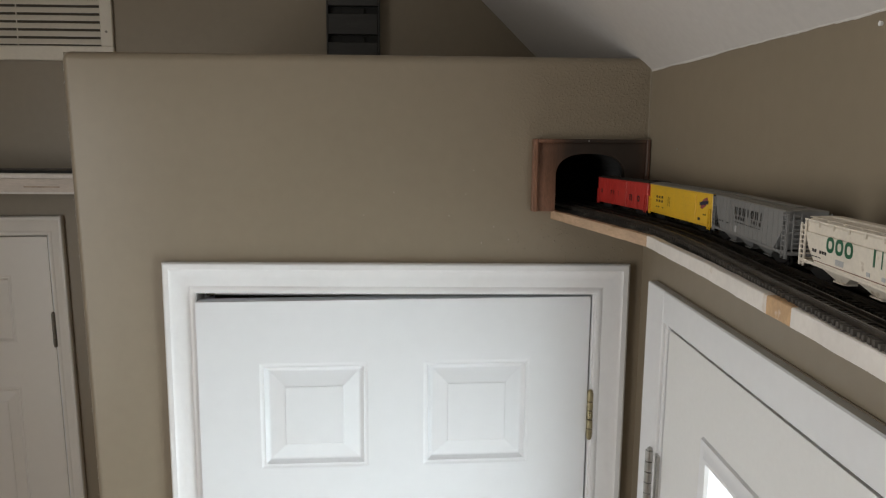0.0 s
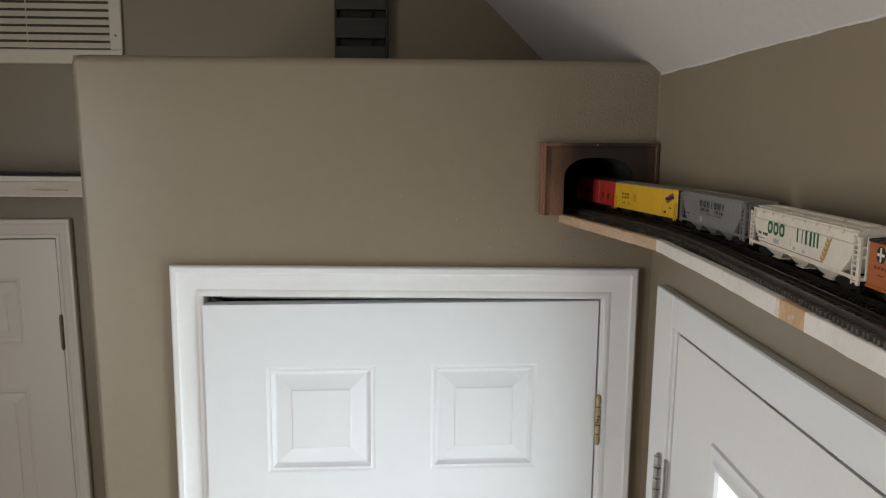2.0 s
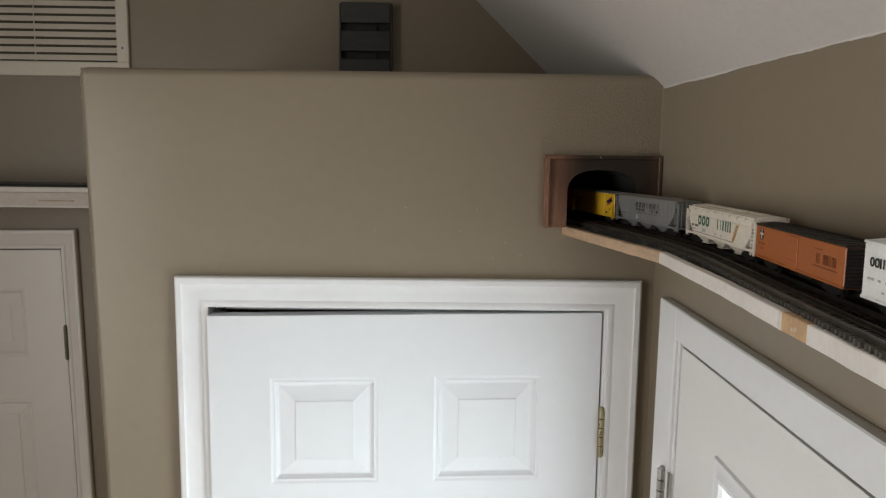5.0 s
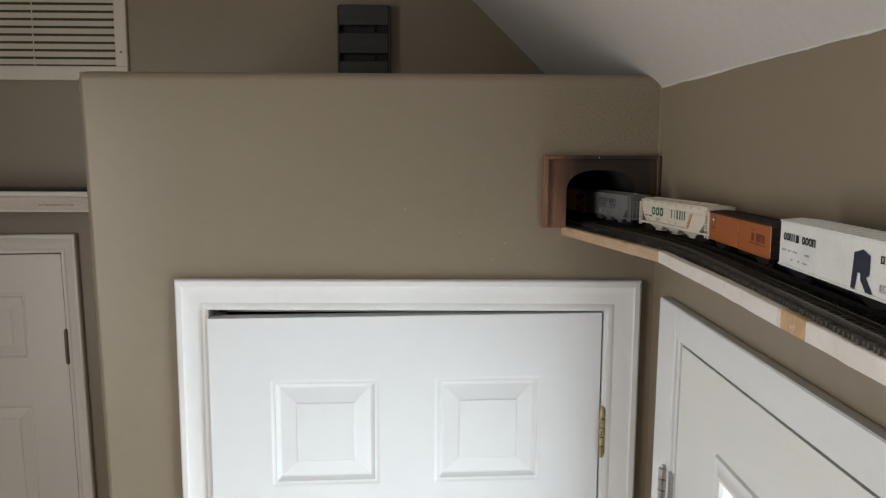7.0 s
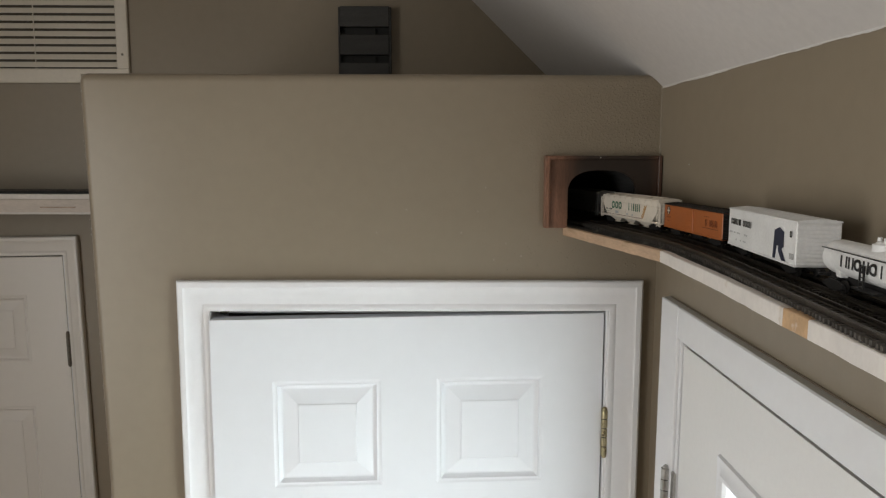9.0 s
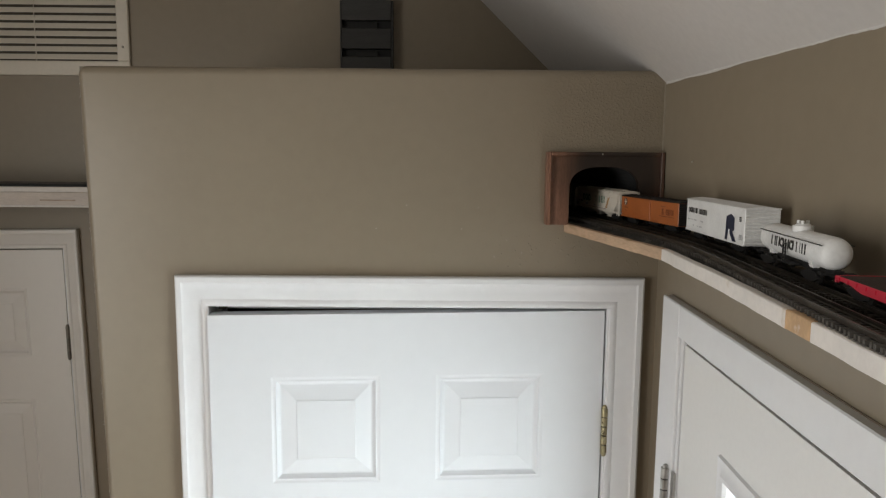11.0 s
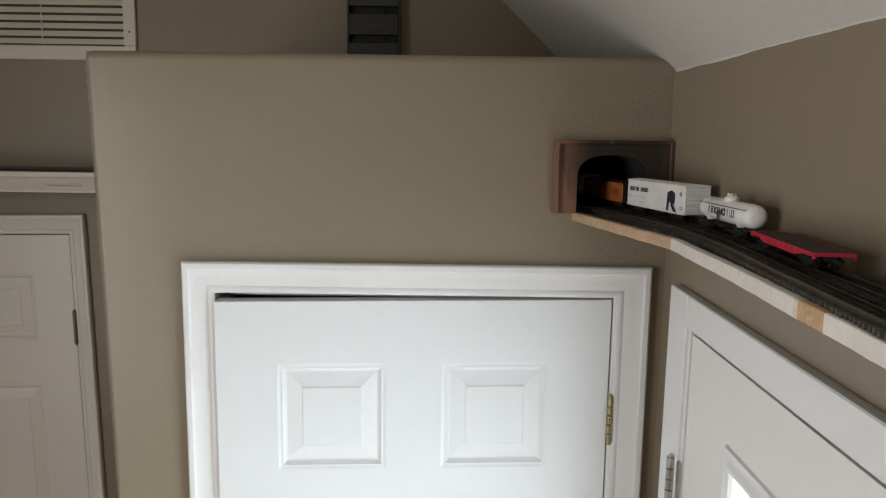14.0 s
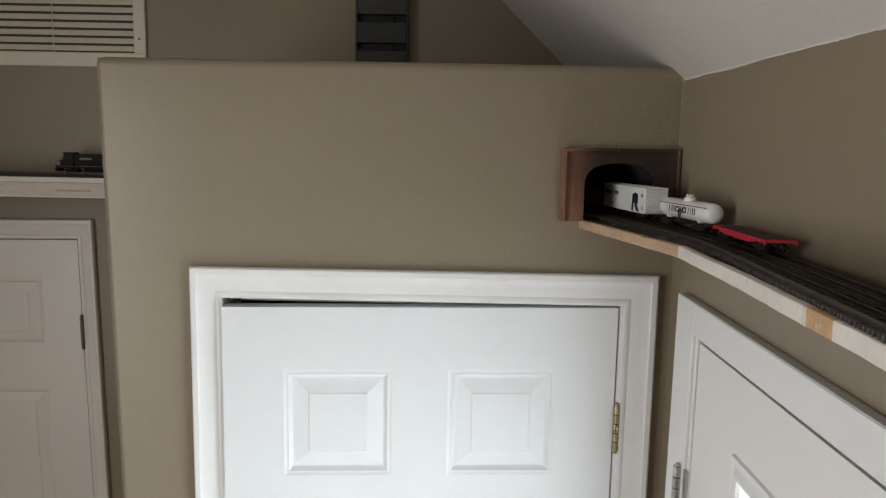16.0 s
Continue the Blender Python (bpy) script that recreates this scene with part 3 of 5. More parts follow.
def railway(name, side, s0, s1, label):
    """One track: roadbed, sleepers, two rails."""
    thing = empty(name, pose(0, 0, 0), label, "model track")
    n = int((s1 - s0) / 0.02)
    mid = [along(s0 + (s1 - s0) * i / n, side) for i in range(n + 1)]
    lift = [climb(s0 + (s1 - s0) * i / n) for i in range(n + 1)]
    path = [(x, y, DECK + h) for (x, y, _), h in zip(mid, lift)]
    bm = bmesh.new()
    sweep(bm, [(-0.0165, -0.0005), (0.0165, -0.0005), (0.0125, 0.0036), (-0.0125, 0.0036)], path)
    part("roadbed", bm, M_BED, thing, "black weathered roadbed")
    bm = bmesh.new()
    s = s0
    while s < s1:
        x, y, a = along(s, side)
        turn = Matrix.Translation((x, y, DECK + climb(s))) @ Matrix.Rotation(a, 4, "Z")
        vs = add_box(bm, -0.0015, 0.0015 + random.uniform(-0.0003, 0.0003), -0.0154 - random.uniform(0, 0.0008), 0.0150 + random.uniform(0, 0.0014), 0.0026, 0.0066 + random.uniform(-0.0005, 0.0003))
        bmesh.ops.transform(bm, matrix=turn, verts=vs)
        s += 0.0068
    tagged(part("sleeper_run", bm, M_TIE, thing, "brownish-black plastic sleepers"), kind="stuff")
    for off in (-0.0086, 0.0086):
        bm = bmesh.new()
        rail = [(x - math.sin(a) * off, y + math.cos(a) * off, DECK + h + 0.0065) for (x, y, a), h in zip(mid, lift)]
        sweep(bm, [(-0.0013, 0), (0.0013, 0), (0.0013, 0.0006), (0.0004, 0.0012), (0.0004, 0.0031), (0.0009, 0.0035), (0.0009, 0.0045), (-0.0009, 0.0045), (-0.0009, 0.0035), (-0.0004, 0.0031), (-0.0004, 0.0012), (-0.0013, 0.0006)], rail)
        part("rail", bm, M_RAIL, thing, "dull metal rail")
    return thing


S_END = float(RUN[-1]) - 0.02
railway("railway_track", 0.0, RUN[0] + 0.01, S_END, "black model railway track with dull rails on the wall shelf")
S_IN = float(RUN[int(np.argmin(np.abs(TRACK[:, 1] - 0.55) + 10 * (TRACK[:, 0] < -0.6)))])
railway("railway_track", GAP, RUN[0] + 0.01, S_IN, "second model railway track along the shelf's edge")


# ---- the tunnel portal ----


def portal():
    thing = empty("tunnel_portal", pose(0, 0, 0), "brown wooden tunnel portal with a dark arch, darker above", "tunnel portal")
    x0, x1, z0, z1 = -0.2110, -0.0015, DECK + 0.001, 2.3180
    cx, hw, spring, rise = -0.1070, 0.0620, 2.252, 0.040
    arch = [(cx - hw, z0)] + [(cx - hw * math.copysign(abs(math.cos(a)) ** 0.75, math.cos(a)), spring + rise * math.sin(a) ** 0.85) for a in [math.pi * i / 20 for i in range(21)]] + [(cx + hw, z0)]

    def plate(xa, xb, ya, yb, mat, name, label):
        """The part of the arched board between xa and xb."""
        bm = bmesh.new()
        pts = [(x, z) for x, z in arch if xa < x < xb]
        lo = np.interp(xa, [p[0] for p in arch[1:-1]], [p[1] for p in arch[1:-1]]) if cx - hw < xa < cx + hw else None
        hi = np.interp(xb, [p[0] for p in arch[1:-1]], [p[1] for p in arch[1:-1]]) if cx - hw < xb < cx + hw else None
        lower = ([(xa, float(lo))] if lo is not None else [(xa, z0)]) + pts + ([(xb, float(hi))] if hi is not None else [(xb, z0)])
        for (ax, az), (bx, bz) in zip(lower, lower[1:]):
            if bx - ax > 1e-6:
                add_prism(bm, [(ax, az), (bx, bz), (bx, z1), (ax, z1)], ya, yb)
        bmesh.ops.remove_doubles(bm, verts=bm.verts[:], dist=1e-6)
        part(name, bm, mat, thing, label)

    plate(x0 + 0.008, x1 - 0.007, -0.0125, -0.0005, M_WALNUT, "face_board", "reddish brown wood, darker round the arch")
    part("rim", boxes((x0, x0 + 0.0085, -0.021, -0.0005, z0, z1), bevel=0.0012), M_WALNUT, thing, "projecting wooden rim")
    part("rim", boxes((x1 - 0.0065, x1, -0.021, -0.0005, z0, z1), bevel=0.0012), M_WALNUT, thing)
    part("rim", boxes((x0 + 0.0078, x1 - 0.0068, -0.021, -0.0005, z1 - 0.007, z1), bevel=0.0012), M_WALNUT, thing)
    bm = bmesh.new()
    outer = [(cx + (x - cx) * 1.05, z + (0.004 if z > spring else 0)) for x, z in arch]
    for (a, b), (c, d) in zip(zip(arch, arch[1:]), zip(outer, outer[1:])):
        add_prism(bm, [a, b, d, c], 0.0, 0.03)
    # unseen run along the track, added to keep light off the cars inside
    start = float(RUN[int(np.argmin(np.abs(TRACK[:, 1] - 0.012)))])
    shift = along(start)[0]
    ring = [(shift - x, z - DECK) for x, z in arch] + [(shift - x, z - DECK) for x, z in outer[::-1]]
    sweep(bm, ring, [(along(start + 0.02 * i)[0], along(start + 0.02 * i)[1], DECK) for i in range(20)])
    part("lining", bm, M_BLACK, thing, "flat black tunnel lining, lengthened to darken the inside")
    bm = bmesh.new()
    bmesh.ops.create_uvsphere(bm, u_segments=8, v_segments=6, radius=0.0014, matrix=Matrix.Translation((-0.113, -0.0215, z1 - 0.0035)))
    part("screw", bm, M_NICKEL, thing, "tiny bright screw head", smooth=True)


portal()

# ---- return-air grille and slatted rack on the far wall ----


def grille():
    thing = empty("air_grille", pose(0, FAR, 0), "almond enamelled return-air grille on the far wall", "air vent")
    x0, x1, z0, z1, b = -1.90, -1.272, 2.527, 2.90, 0.040
    for name, r in (("frame_rail", (x0, x1, -0.010, 0.0, z0, z0 + b)), ("frame_rail", (x0, x1, -0.010, 0.0, z1 - b, z1)),
                    ("frame_stile", (x0, x0 + b, -0.010, 0.0, z0 + b, z1 - b)), ("frame_stile", (x1 - 0.034, x1, -0.010, 0.0, z0 + b, z1 - b))):
        part(name, boxes(r, bevel=0.002), M_VENT, thing)
    # thin sheet on the wall, coloured dark for the shade between slats
    part("backing", boxes((x0 + b, x1 - 0.034, -0.0012, -0.0004, z0 + b, z1 - b)), M_GAP_SHADE, thing, "dark sheet standing in for shade between the louvres")
    z, pitch = z0 + b + 0.004, 0.0212
    shape = None
    while z < z1 - b - 0.01:
        if shape is None:
            bm = bmesh.new()
            add_prism(bm, [(-0.0095, 0.0), (-0.0095, 0.0022), (-0.0082, 0.0022), (-0.0030, 0.0150), (-0.0018, 0.0142), (-0.0080, 0.0)], x0 + b, x1 - 0.034)
            bmesh.ops.transform(bm, matrix=Matrix(((0, 1, 0, 0), (1, 0, 0, 0), (0, 0, 1, 0), (0, 0, 0, 1))), verts=bm.verts[:])
            for x in (-1.535, -1.75):
                add_box(bm, x - 0.0018, x + 0.0018, -0.0108, -0.0094, -0.0002, 0.0032)
            shape = mesh_of("louvre", bm, M_VENT)
        slat = new("louvre", shape)
        slat.parent = thing
        slat.location = (0, 0, z)
        z += pitch
    for x in (-1.535, -1.75):
        part("rib", boxes((x - 0.0012, x + 0.0012, -0.0062, -0.0046, z0 + b, z1 - b)), M_VENT, thing)
    for x, zz in ((x1 - 0.017, 2.606), (x1 - 0.017, 2.84), (x0 + 0.017, 2.59), (x0 + 0.017, 2.84)):
        bm = bmesh.new()
        add_tube(bm, (x, -0.0118, zz), (x, -0.0095, zz), 0.0034, 10)
        part("screw", bm, M_BRONZE, thing, "small dark screw")


grille()


def slatted_rack():
    thing = empty("slatted_rack", pose(-0.6035, FAR - 0.004, TOP), "charcoal slatted wooden rack standing on the closet's ledge", "rack")
    w, h = 0.0735, 0.273
    part("back_board", boxes((-w + 0.003, w - 0.003, -0.012, 0.0, 0.0, h), bevel=0.001), M_SLOT, thing, "near-black back board")
    for x in (-w, w - 0.005):
        part("side_board", boxes((x, x + 0.005, -0.030, -0.0005, 0.0, h - 0.002), bevel=0.001), M_SLATE, thing)
    top = h
    while top > 0.02:
        part("slat", boxes((-w + 0.0052, w - 0.0052, -0.033, -0.013, max(top - 0.0555, 0.001), top), bevel=0.0015), M_SLATE, thing)
        if top > 0.10:
            part("packing_strip", boxes((-0.03, 0.03, -0.022, -0.0125, top - 0.0755, top - 0.060), bevel=0.001), M_SLOT, thing)
        top -= 0.0768


slatted_rack()


def nib_row(name, spots, mat, label):
    """Little drips and nibs of dried paint."""
    bm = bmesh.new()
    for x, y, z, r in spots:
        bmesh.ops.create_icosphere(bm, subdivisions=1, radius=r, matrix=Matrix.Translation((x, y, z)) @ Matrix.Diagonal((1, 0.5, random.uniform(0.8, 1.6), 1)))
    tagged(part(name, bm, mat, None, "", True), label, "paint nibs", kind="stuff")


corner = []
for i in range(150):
    z = random.uniform(1.55, 2.44)
    corner.append((LEFT + (TOP - z) * 0.020 + random.uniform(0.0020, 0.0050), 0.0070 - random.random() * 0.004, z, random.uniform(0.0004, 0.0010)))
nib_row("corner_nibs", corner, M_NIB, "tiny pale paint nibs down the closet's corner")
spots = []
for i in range(260):
    if i < 140:
        spots.append((-0.02 - abs(random.gauss(0, 0.16)), 0.0, random.uniform(2.095, 2.17), random.uniform(0.0008, 0.0019)))
    else:
        spots.append((random.uniform(-0.20, -0.005), 0.0, random.uniform(2.325, 2.44), random.uniform(0.0008, 0.0018)))
nib_row("wall_nibs", spots, M_WALL, "tiny paint nibs on the closet's wall")
nib_row("pale_specks", [(-0.46, 0.0, 2.22, 0.0011), (-0.316, 0.0, 2.26, 0.0009), (-0.36, 0.0, 2.178, 0.0010), (-0.278, 0.0, 2.158, 0.0012), (-0.515, 0.0, 2.178, 0.0009),
                        (-0.33, 0.0, 2.217, 0.0008), (-0.25, 0.0, 2.135, 0.0011), (-0.30, 0.0, 2.128, 0.0010), (-0.225, 0.0, 2.142, 0.0012)], M_NIB, "a few pale specks on the closet's wall")
bm = bmesh.new()
for i in range(24):
    z = 2.322 + 0.005 * i
    add_box(bm, -0.0016 - random.random() * 0.0008, 0.0, -0.0016 - random.random() * 0.0008, 0.0, z, z + 0.0051)
tagged(part("caulk_line", bm, M_CAULK), "pale thin caulk line in the wall corner", "caulk", kind="structure")
bm = bmesh.new()
y, drop = -1.4, 0.001
while y < 0.0:
    step = random.uniform(0.006, 0.022)
    drop = min(max(drop + random.uniform(-0.0008, 0.0008), 0.0002), 0.0026)
    z = SPRING + 0.078 * y / 4.42
    add_box(bm, -0.0010, 0.0, y, min(y + step, -0.0005), z - drop - 0.0004, z + 0.0016)
    y += step
tagged(part("ceiling_bead", bm, M_CEIL), "wavering edge of ceiling paint along the wall", "paint edge", kind="structure")
# a tack in the east wall and paint nibs on the closet's wall
bm = bmesh.new()
add_tube(bm, (-0.0025, -0.662, 2.418), (0.0, -0.662, 2.418), 0.0022, 8)
tagged(part("tack", bm, M_TRIM), "small white tack in the wall", "tack")
bm = bmesh.new()
add_tube(bm, (-0.0014, -0.154, 2.303), (0.0, -0.154, 2.303), 0.0013, 8)
tagged(part("tack", bm, M_NIB), "tiny pale nail head in the wall", "tack")

# ---- rolling stock: each car has its origin on the rail's top, x forward, y to its left ----


def paint(name, colour, rough=0.45, **more):
    return material(name, colour, rough, vary=0.07, scale=30, fine=300, **more)


M_RED = paint("faded_red", (0.46, 0.035, 0.028))
M_YELLOW = paint("bright_yellow", (0.72, 0.43, 0.025))
M_GREY = paint("hopper_grey", (0.20, 0.20, 0.197))
M_DIRTY = paint("dirty_white", (0.74, 0.675, 0.58), wear=(0.45, 0.36, 0.26), wear_at=0.64, wear_scale=60)
M_ORANGE = paint("reefer_orange", (0.385, 0.112, 0.028))
M_WHITE = paint("clean_white", (0.80, 0.80, 0.79))
M_CRIMSON = paint("crimson_plastic", (0.50, 0.020, 0.045))
M_DECK = material("brown_plank", (0.036, 0.024, 0.019), 0.7, vary=0.3, scale=40, fine=200, per_object=0.15)
M_ROOF = paint("brown_black_roof", (0.020, 0.016, 0.014), 0.6)
M_GALV = paint("dusty_grey_roof", (0.20, 0.19, 0.17), 0.6)
M_UNDER = paint("black_underframe", (0.012, 0.011, 0.011), 0.85)
M_WHEEL = material("dark_wheel", (0.016, 0.014, 0.012), 0.75, metal=0.1)
M_INK = paint("black_print", (0.015, 0.015, 0.015))
M_GREEN = paint("dark_green_print", (0.012, 0.115, 0.055))
M_NAVY = paint("navy_print", (0.012, 0.018, 0.045))
M_WHEAT = paint("wheat_print", (0.48, 0.27, 0.09))
M_PLUM = paint("dull_red_print", (0.26, 0.05, 0.06))
M_MAROON = paint("brown_print", (0.16, 0.045, 0.02))
M_PALE = paint("pale_grey_print", (0.45, 0.45, 0.45))
M_ENGINE = paint("black_engine", (0.012, 0.008, 0.006), 0.85)


def print_block(bm, x0, x1, z0, z1, y, kind="bar"):
    """One printed mark on the left side: a bar, a ring, an upright pair or a bracket, in plain strokes."""
    w = min(x1 - x0, z1 - z0) * 0.24
    t = 0.00018
    if kind == "oval":
        cx, cz, rx, rz, k = (x0 + x1) / 2, (z0 + z1) / 2, (x1 - x0) / 2, (z1 - z0) / 2, 18
        turn = [(math.copysign(abs(math.cos(a)) ** 0.8, math.cos(a)), math.copysign(abs(math.sin(a)) ** 0.8, math.sin(a))) for a in [2 * math.pi * i / k for i in range(k)]]
        for (c0, s0), (c1, s1) in zip(turn, turn[1:] + turn[:1]):
            add_prism(bm, [(cx + rx * c0, cz + rz * s0), (cx + rx * c1, cz + rz * s1), (cx + (rx - w) * c1, cz + (rz - w) * s1), (cx + (rx - w) * c0, cz + (rz - w) * s0)], y, y + t)
        return
    rows = {"bar": [(x0, x1, z0, z1)],
            "ring": [(x0, x0 + w, z0, z1), (x1 - w, x1, z0, z1), (x0 + w, x1 - w, z0, z0 + w), (x0 + w, x1 - w, z1 - w, z1)],
            "twin": [(x0, x0 + w * 1.2, z0, z1), (x1 - w * 1.2, x1, z0, z1)],
            "post": [((x0 + x1) / 2 - w / 2, (x0 + x1) / 2 + w / 2, z0, z1)]}[kind]
    for a, b, c, d in rows:
        add_box(bm, a, b, y, y + t, c, d)


def marks(parent, name, mat, y, x, z0, z1, pitch, kinds, label, fill=0.72):
    """A line of printed marks that reads from the front of the car to its rear."""
    bm = bmesh.new()
    for k in kinds:
        if k:
            print_block(bm, x - pitch * fill, x, z0, z1, y, k)
        x -= pitch
    return tagged(part(name, bm, mat, parent, label), kind="stuff")


def wheels(car, at, mat=M_UNDER):
    """A two-axle truck under the car."""
    bm = bmesh.new()
    for side in (-0.0125, 0.0125):
        add_prism(bm, [(at - 0.017, 0.0085), (at - 0.019, 0.0055), (at - 0.012, 0.0035), (at - 0.006, 0.0020), (at + 0.006, 0.0020), (at + 0.012, 0.0035), (at + 0.019, 0.0055), (at + 0.017, 0.0085), (at + 0.007, 0.0105), (at - 0.007, 0.0105)], side - 0.0012, side + 0.0012)
    add_box(bm, at - 0.003, at + 0.003, -0.0125, 0.0125, 0.006, 0.012)
    truck = part("truck", bm, mat, car, "black truck frame")
    for dx in (-0.0115, 0.0115):
        bm = bmesh.new()
        add_tube(bm, (at + dx, -0.0105, 0.0058), (at + dx, 0.0105, 0.0058), 0.0012, 8)
        for side in (-1, 1):
            add_tube(bm, (at + dx, side * 0.0075, 0.0058), (at + dx, side * 0.0102, 0.0058), 0.0058, 16)
        part("wheelset", bm, M_WHEEL, truck, "dark metal wheels", smooth=True)
    return truck


def coupler(car, x, sign):
    part("coupler", boxes((x, x + sign * 0.007, -0.0012, 0.0012, 0.0085, 0.0110), (x + sign * 0.006, x + sign * 0.0115, -0.0028, 0.0024, 0.0078, 0.0116), bevel=0.0003), M_UNDER, car, "black knuckle coupler")


def ladder(car, mat, x, y, z0, z1, w, rungs, along_x=True):
    bm = bmesh.new()
    t = 0.0006
    if along_x:
        for q in (x - w / 2, x + w / 2):
            add_box(bm, q - t, q + t, y - t, y + t, z0, z1)
        for i in range(rungs):
            z = z0 + (z1 - z0) * (i + 0.5) / rungs
            add_box(bm, x - w / 2, x + w / 2, y - t * 0.8, y + t * 0.8, z - t * 0.8, z + t * 0.8)
    else:
        for q in (y - w / 2, y + w / 2):
            add_box(bm, x - t, x + t, q - t, q + t, z0, z1)
        for i in range(rungs):
            z = z0 + (z1 - z0) * (i + 0.5) / rungs
            add_box(bm, x - t * 0.8, x + t * 0.8, y - w / 2, y + w / 2, z - t * 0.8, z + t * 0.8)
    return part("ladder", bm, mat, car)


def boxcar(label, half, w, z0, z1, side_mat, roof_mat, ribs, door=None, end_mat=None, roof_ribs=12, ladders=True):
    car = empty("boxcar", pose(0, 0, RAIL), label, "model boxcar", "cars of the model train")
    h = w / 2
    part("body", boxes((-half, half, -h, h, z0, z1), bevel=0.0007), side_mat, car)
    bm, post = bmesh.new(), None
    for i in range(ribs):
        x = -half + 2 * half * (i + 0.5) / ribs
        if door and door[0] - 0.003 < x < door[1] + 0.003:
            continue
        for s in (-1, 1):
            if post is None:
                post = mesh_of("side_post", boxes((-0.0005, 0.0005, -0.0003, 0.0003, z0 + 0.001, z1 - 0.001)), side_mat)
            p = new("side_post", post)
            p.parent, p.location = car, (x, s * h, 0)
    add_box(bm, -half, half, h - 0.0002, h + 0.0007, z0, z0 + 0.0022)
    add_box(bm, -half, half, -h - 0.0007, -h + 0.0002, z0, z0 + 0.0022)
    part("side_sill", bm, side_mat, car)
    if door:
        for s in (1, -1):
            d = boxes((door[0], door[1], s * h - 0.0002, s * (h + 0.0011), z0 + 0.002, z1 - 0.002), bevel=0.0004)
            for k in range(3):
                zz = z0 + (z1 - z0) * (k + 1) / 4
                add_box(d, door[0] + 0.001, door[1] - 0.001, s * (h + 0.0008), s * (h + 0.0016), zz - 0.0005, zz + 0.0005)
            part("door", d, side_mat, car)
    for s in (-1, 1):
        bm = bmesh.new()
        wave = [(s * (half + 0.0001 + 0.0013 * math.sin(math.pi * k / 2) ** 2), z0 + 0.0005 + (z1 - z0 - 0.001) * k / 22) for k in range(23)]
        add_prism(bm, [(s * (half - 0.0006), z0 + 0.0005), *wave, (s * (half - 0.0006), z1 - 0.0005)], -h + 0.0008, h - 0.0008)
        part("end", bm, end_mat or side_mat, car, "corrugated end", smooth=True)
    bm = bmesh.new()
    add_prism(bm, [(-h - 0.0006, 0), (h + 0.0006, 0), (h + 0.0004, 0.0012), (0.0, 0.0030), (-h - 0.0004, 0.0012)], -half - 0.0008, half + 0.0008)
    swap = Matrix.Translation((0, 0, z1)) @ Matrix(((0, 1, 0, 0), (1, 0, 0, 0), (0, 0, 1, 0), (0, 0, 0, 1)))
    bmesh.ops.transform(bm, matrix=swap, verts=bm.verts[:])
    roof = part("roof", bm, roof_mat, car)
    bm = bmesh.new()
    add_prism(bm, [(-h, 0.0006), (h, 0.0006), (h, 0.0017), (0.0, 0.0036), (-h, 0.0017)], -0.0007, 0.0007)
    bmesh.ops.transform(bm, matrix=swap, verts=bm.verts[:])
    rib = mesh_of("roof_rib", bm, roof_mat)
    for i in range(roof_ribs + 1):
        seam = new("roof_rib", rib)
        seam.parent, seam.location = roof, (-half + 2 * half * i / roof_ribs, 0, 0)
    part("underframe", boxes((-half + 0.004, half - 0.004, -0.004, 0.004, 0.0085, z0), (-half + 0.05, half - 0.05, -h + 0.006, h - 0.006, z0 - 0.002, z0), (-0.02, 0.012, 0.004, 0.011, z0 - 0.006, z0), bevel=0.0004), M_UNDER, car)
    for x in (half * 0.68, -half * 0.68):
        wheels(car, x)
    coupler(car, half, 1)
    coupler(car, -half, -1)
    for x, s in ((half - 0.0045, 1), (-half + 0.0045, 1), (half - 0.0045, -1), (-half + 0.0045, -1)) if ladders else ():
        ladder(car, side_mat, x, s * (h + 0.0012), z0 - 0.003, z0 + (z1 - z0) * 0.55, 0.0065, 6)
    for y in (h - 0.006, -h + 0.006) if ladders else ():
        ladder(car, end_mat or side_mat, -half - 0.0022, y, z0 - 0.001, z1 - 0.004, 0.006, 8, False)
    return car


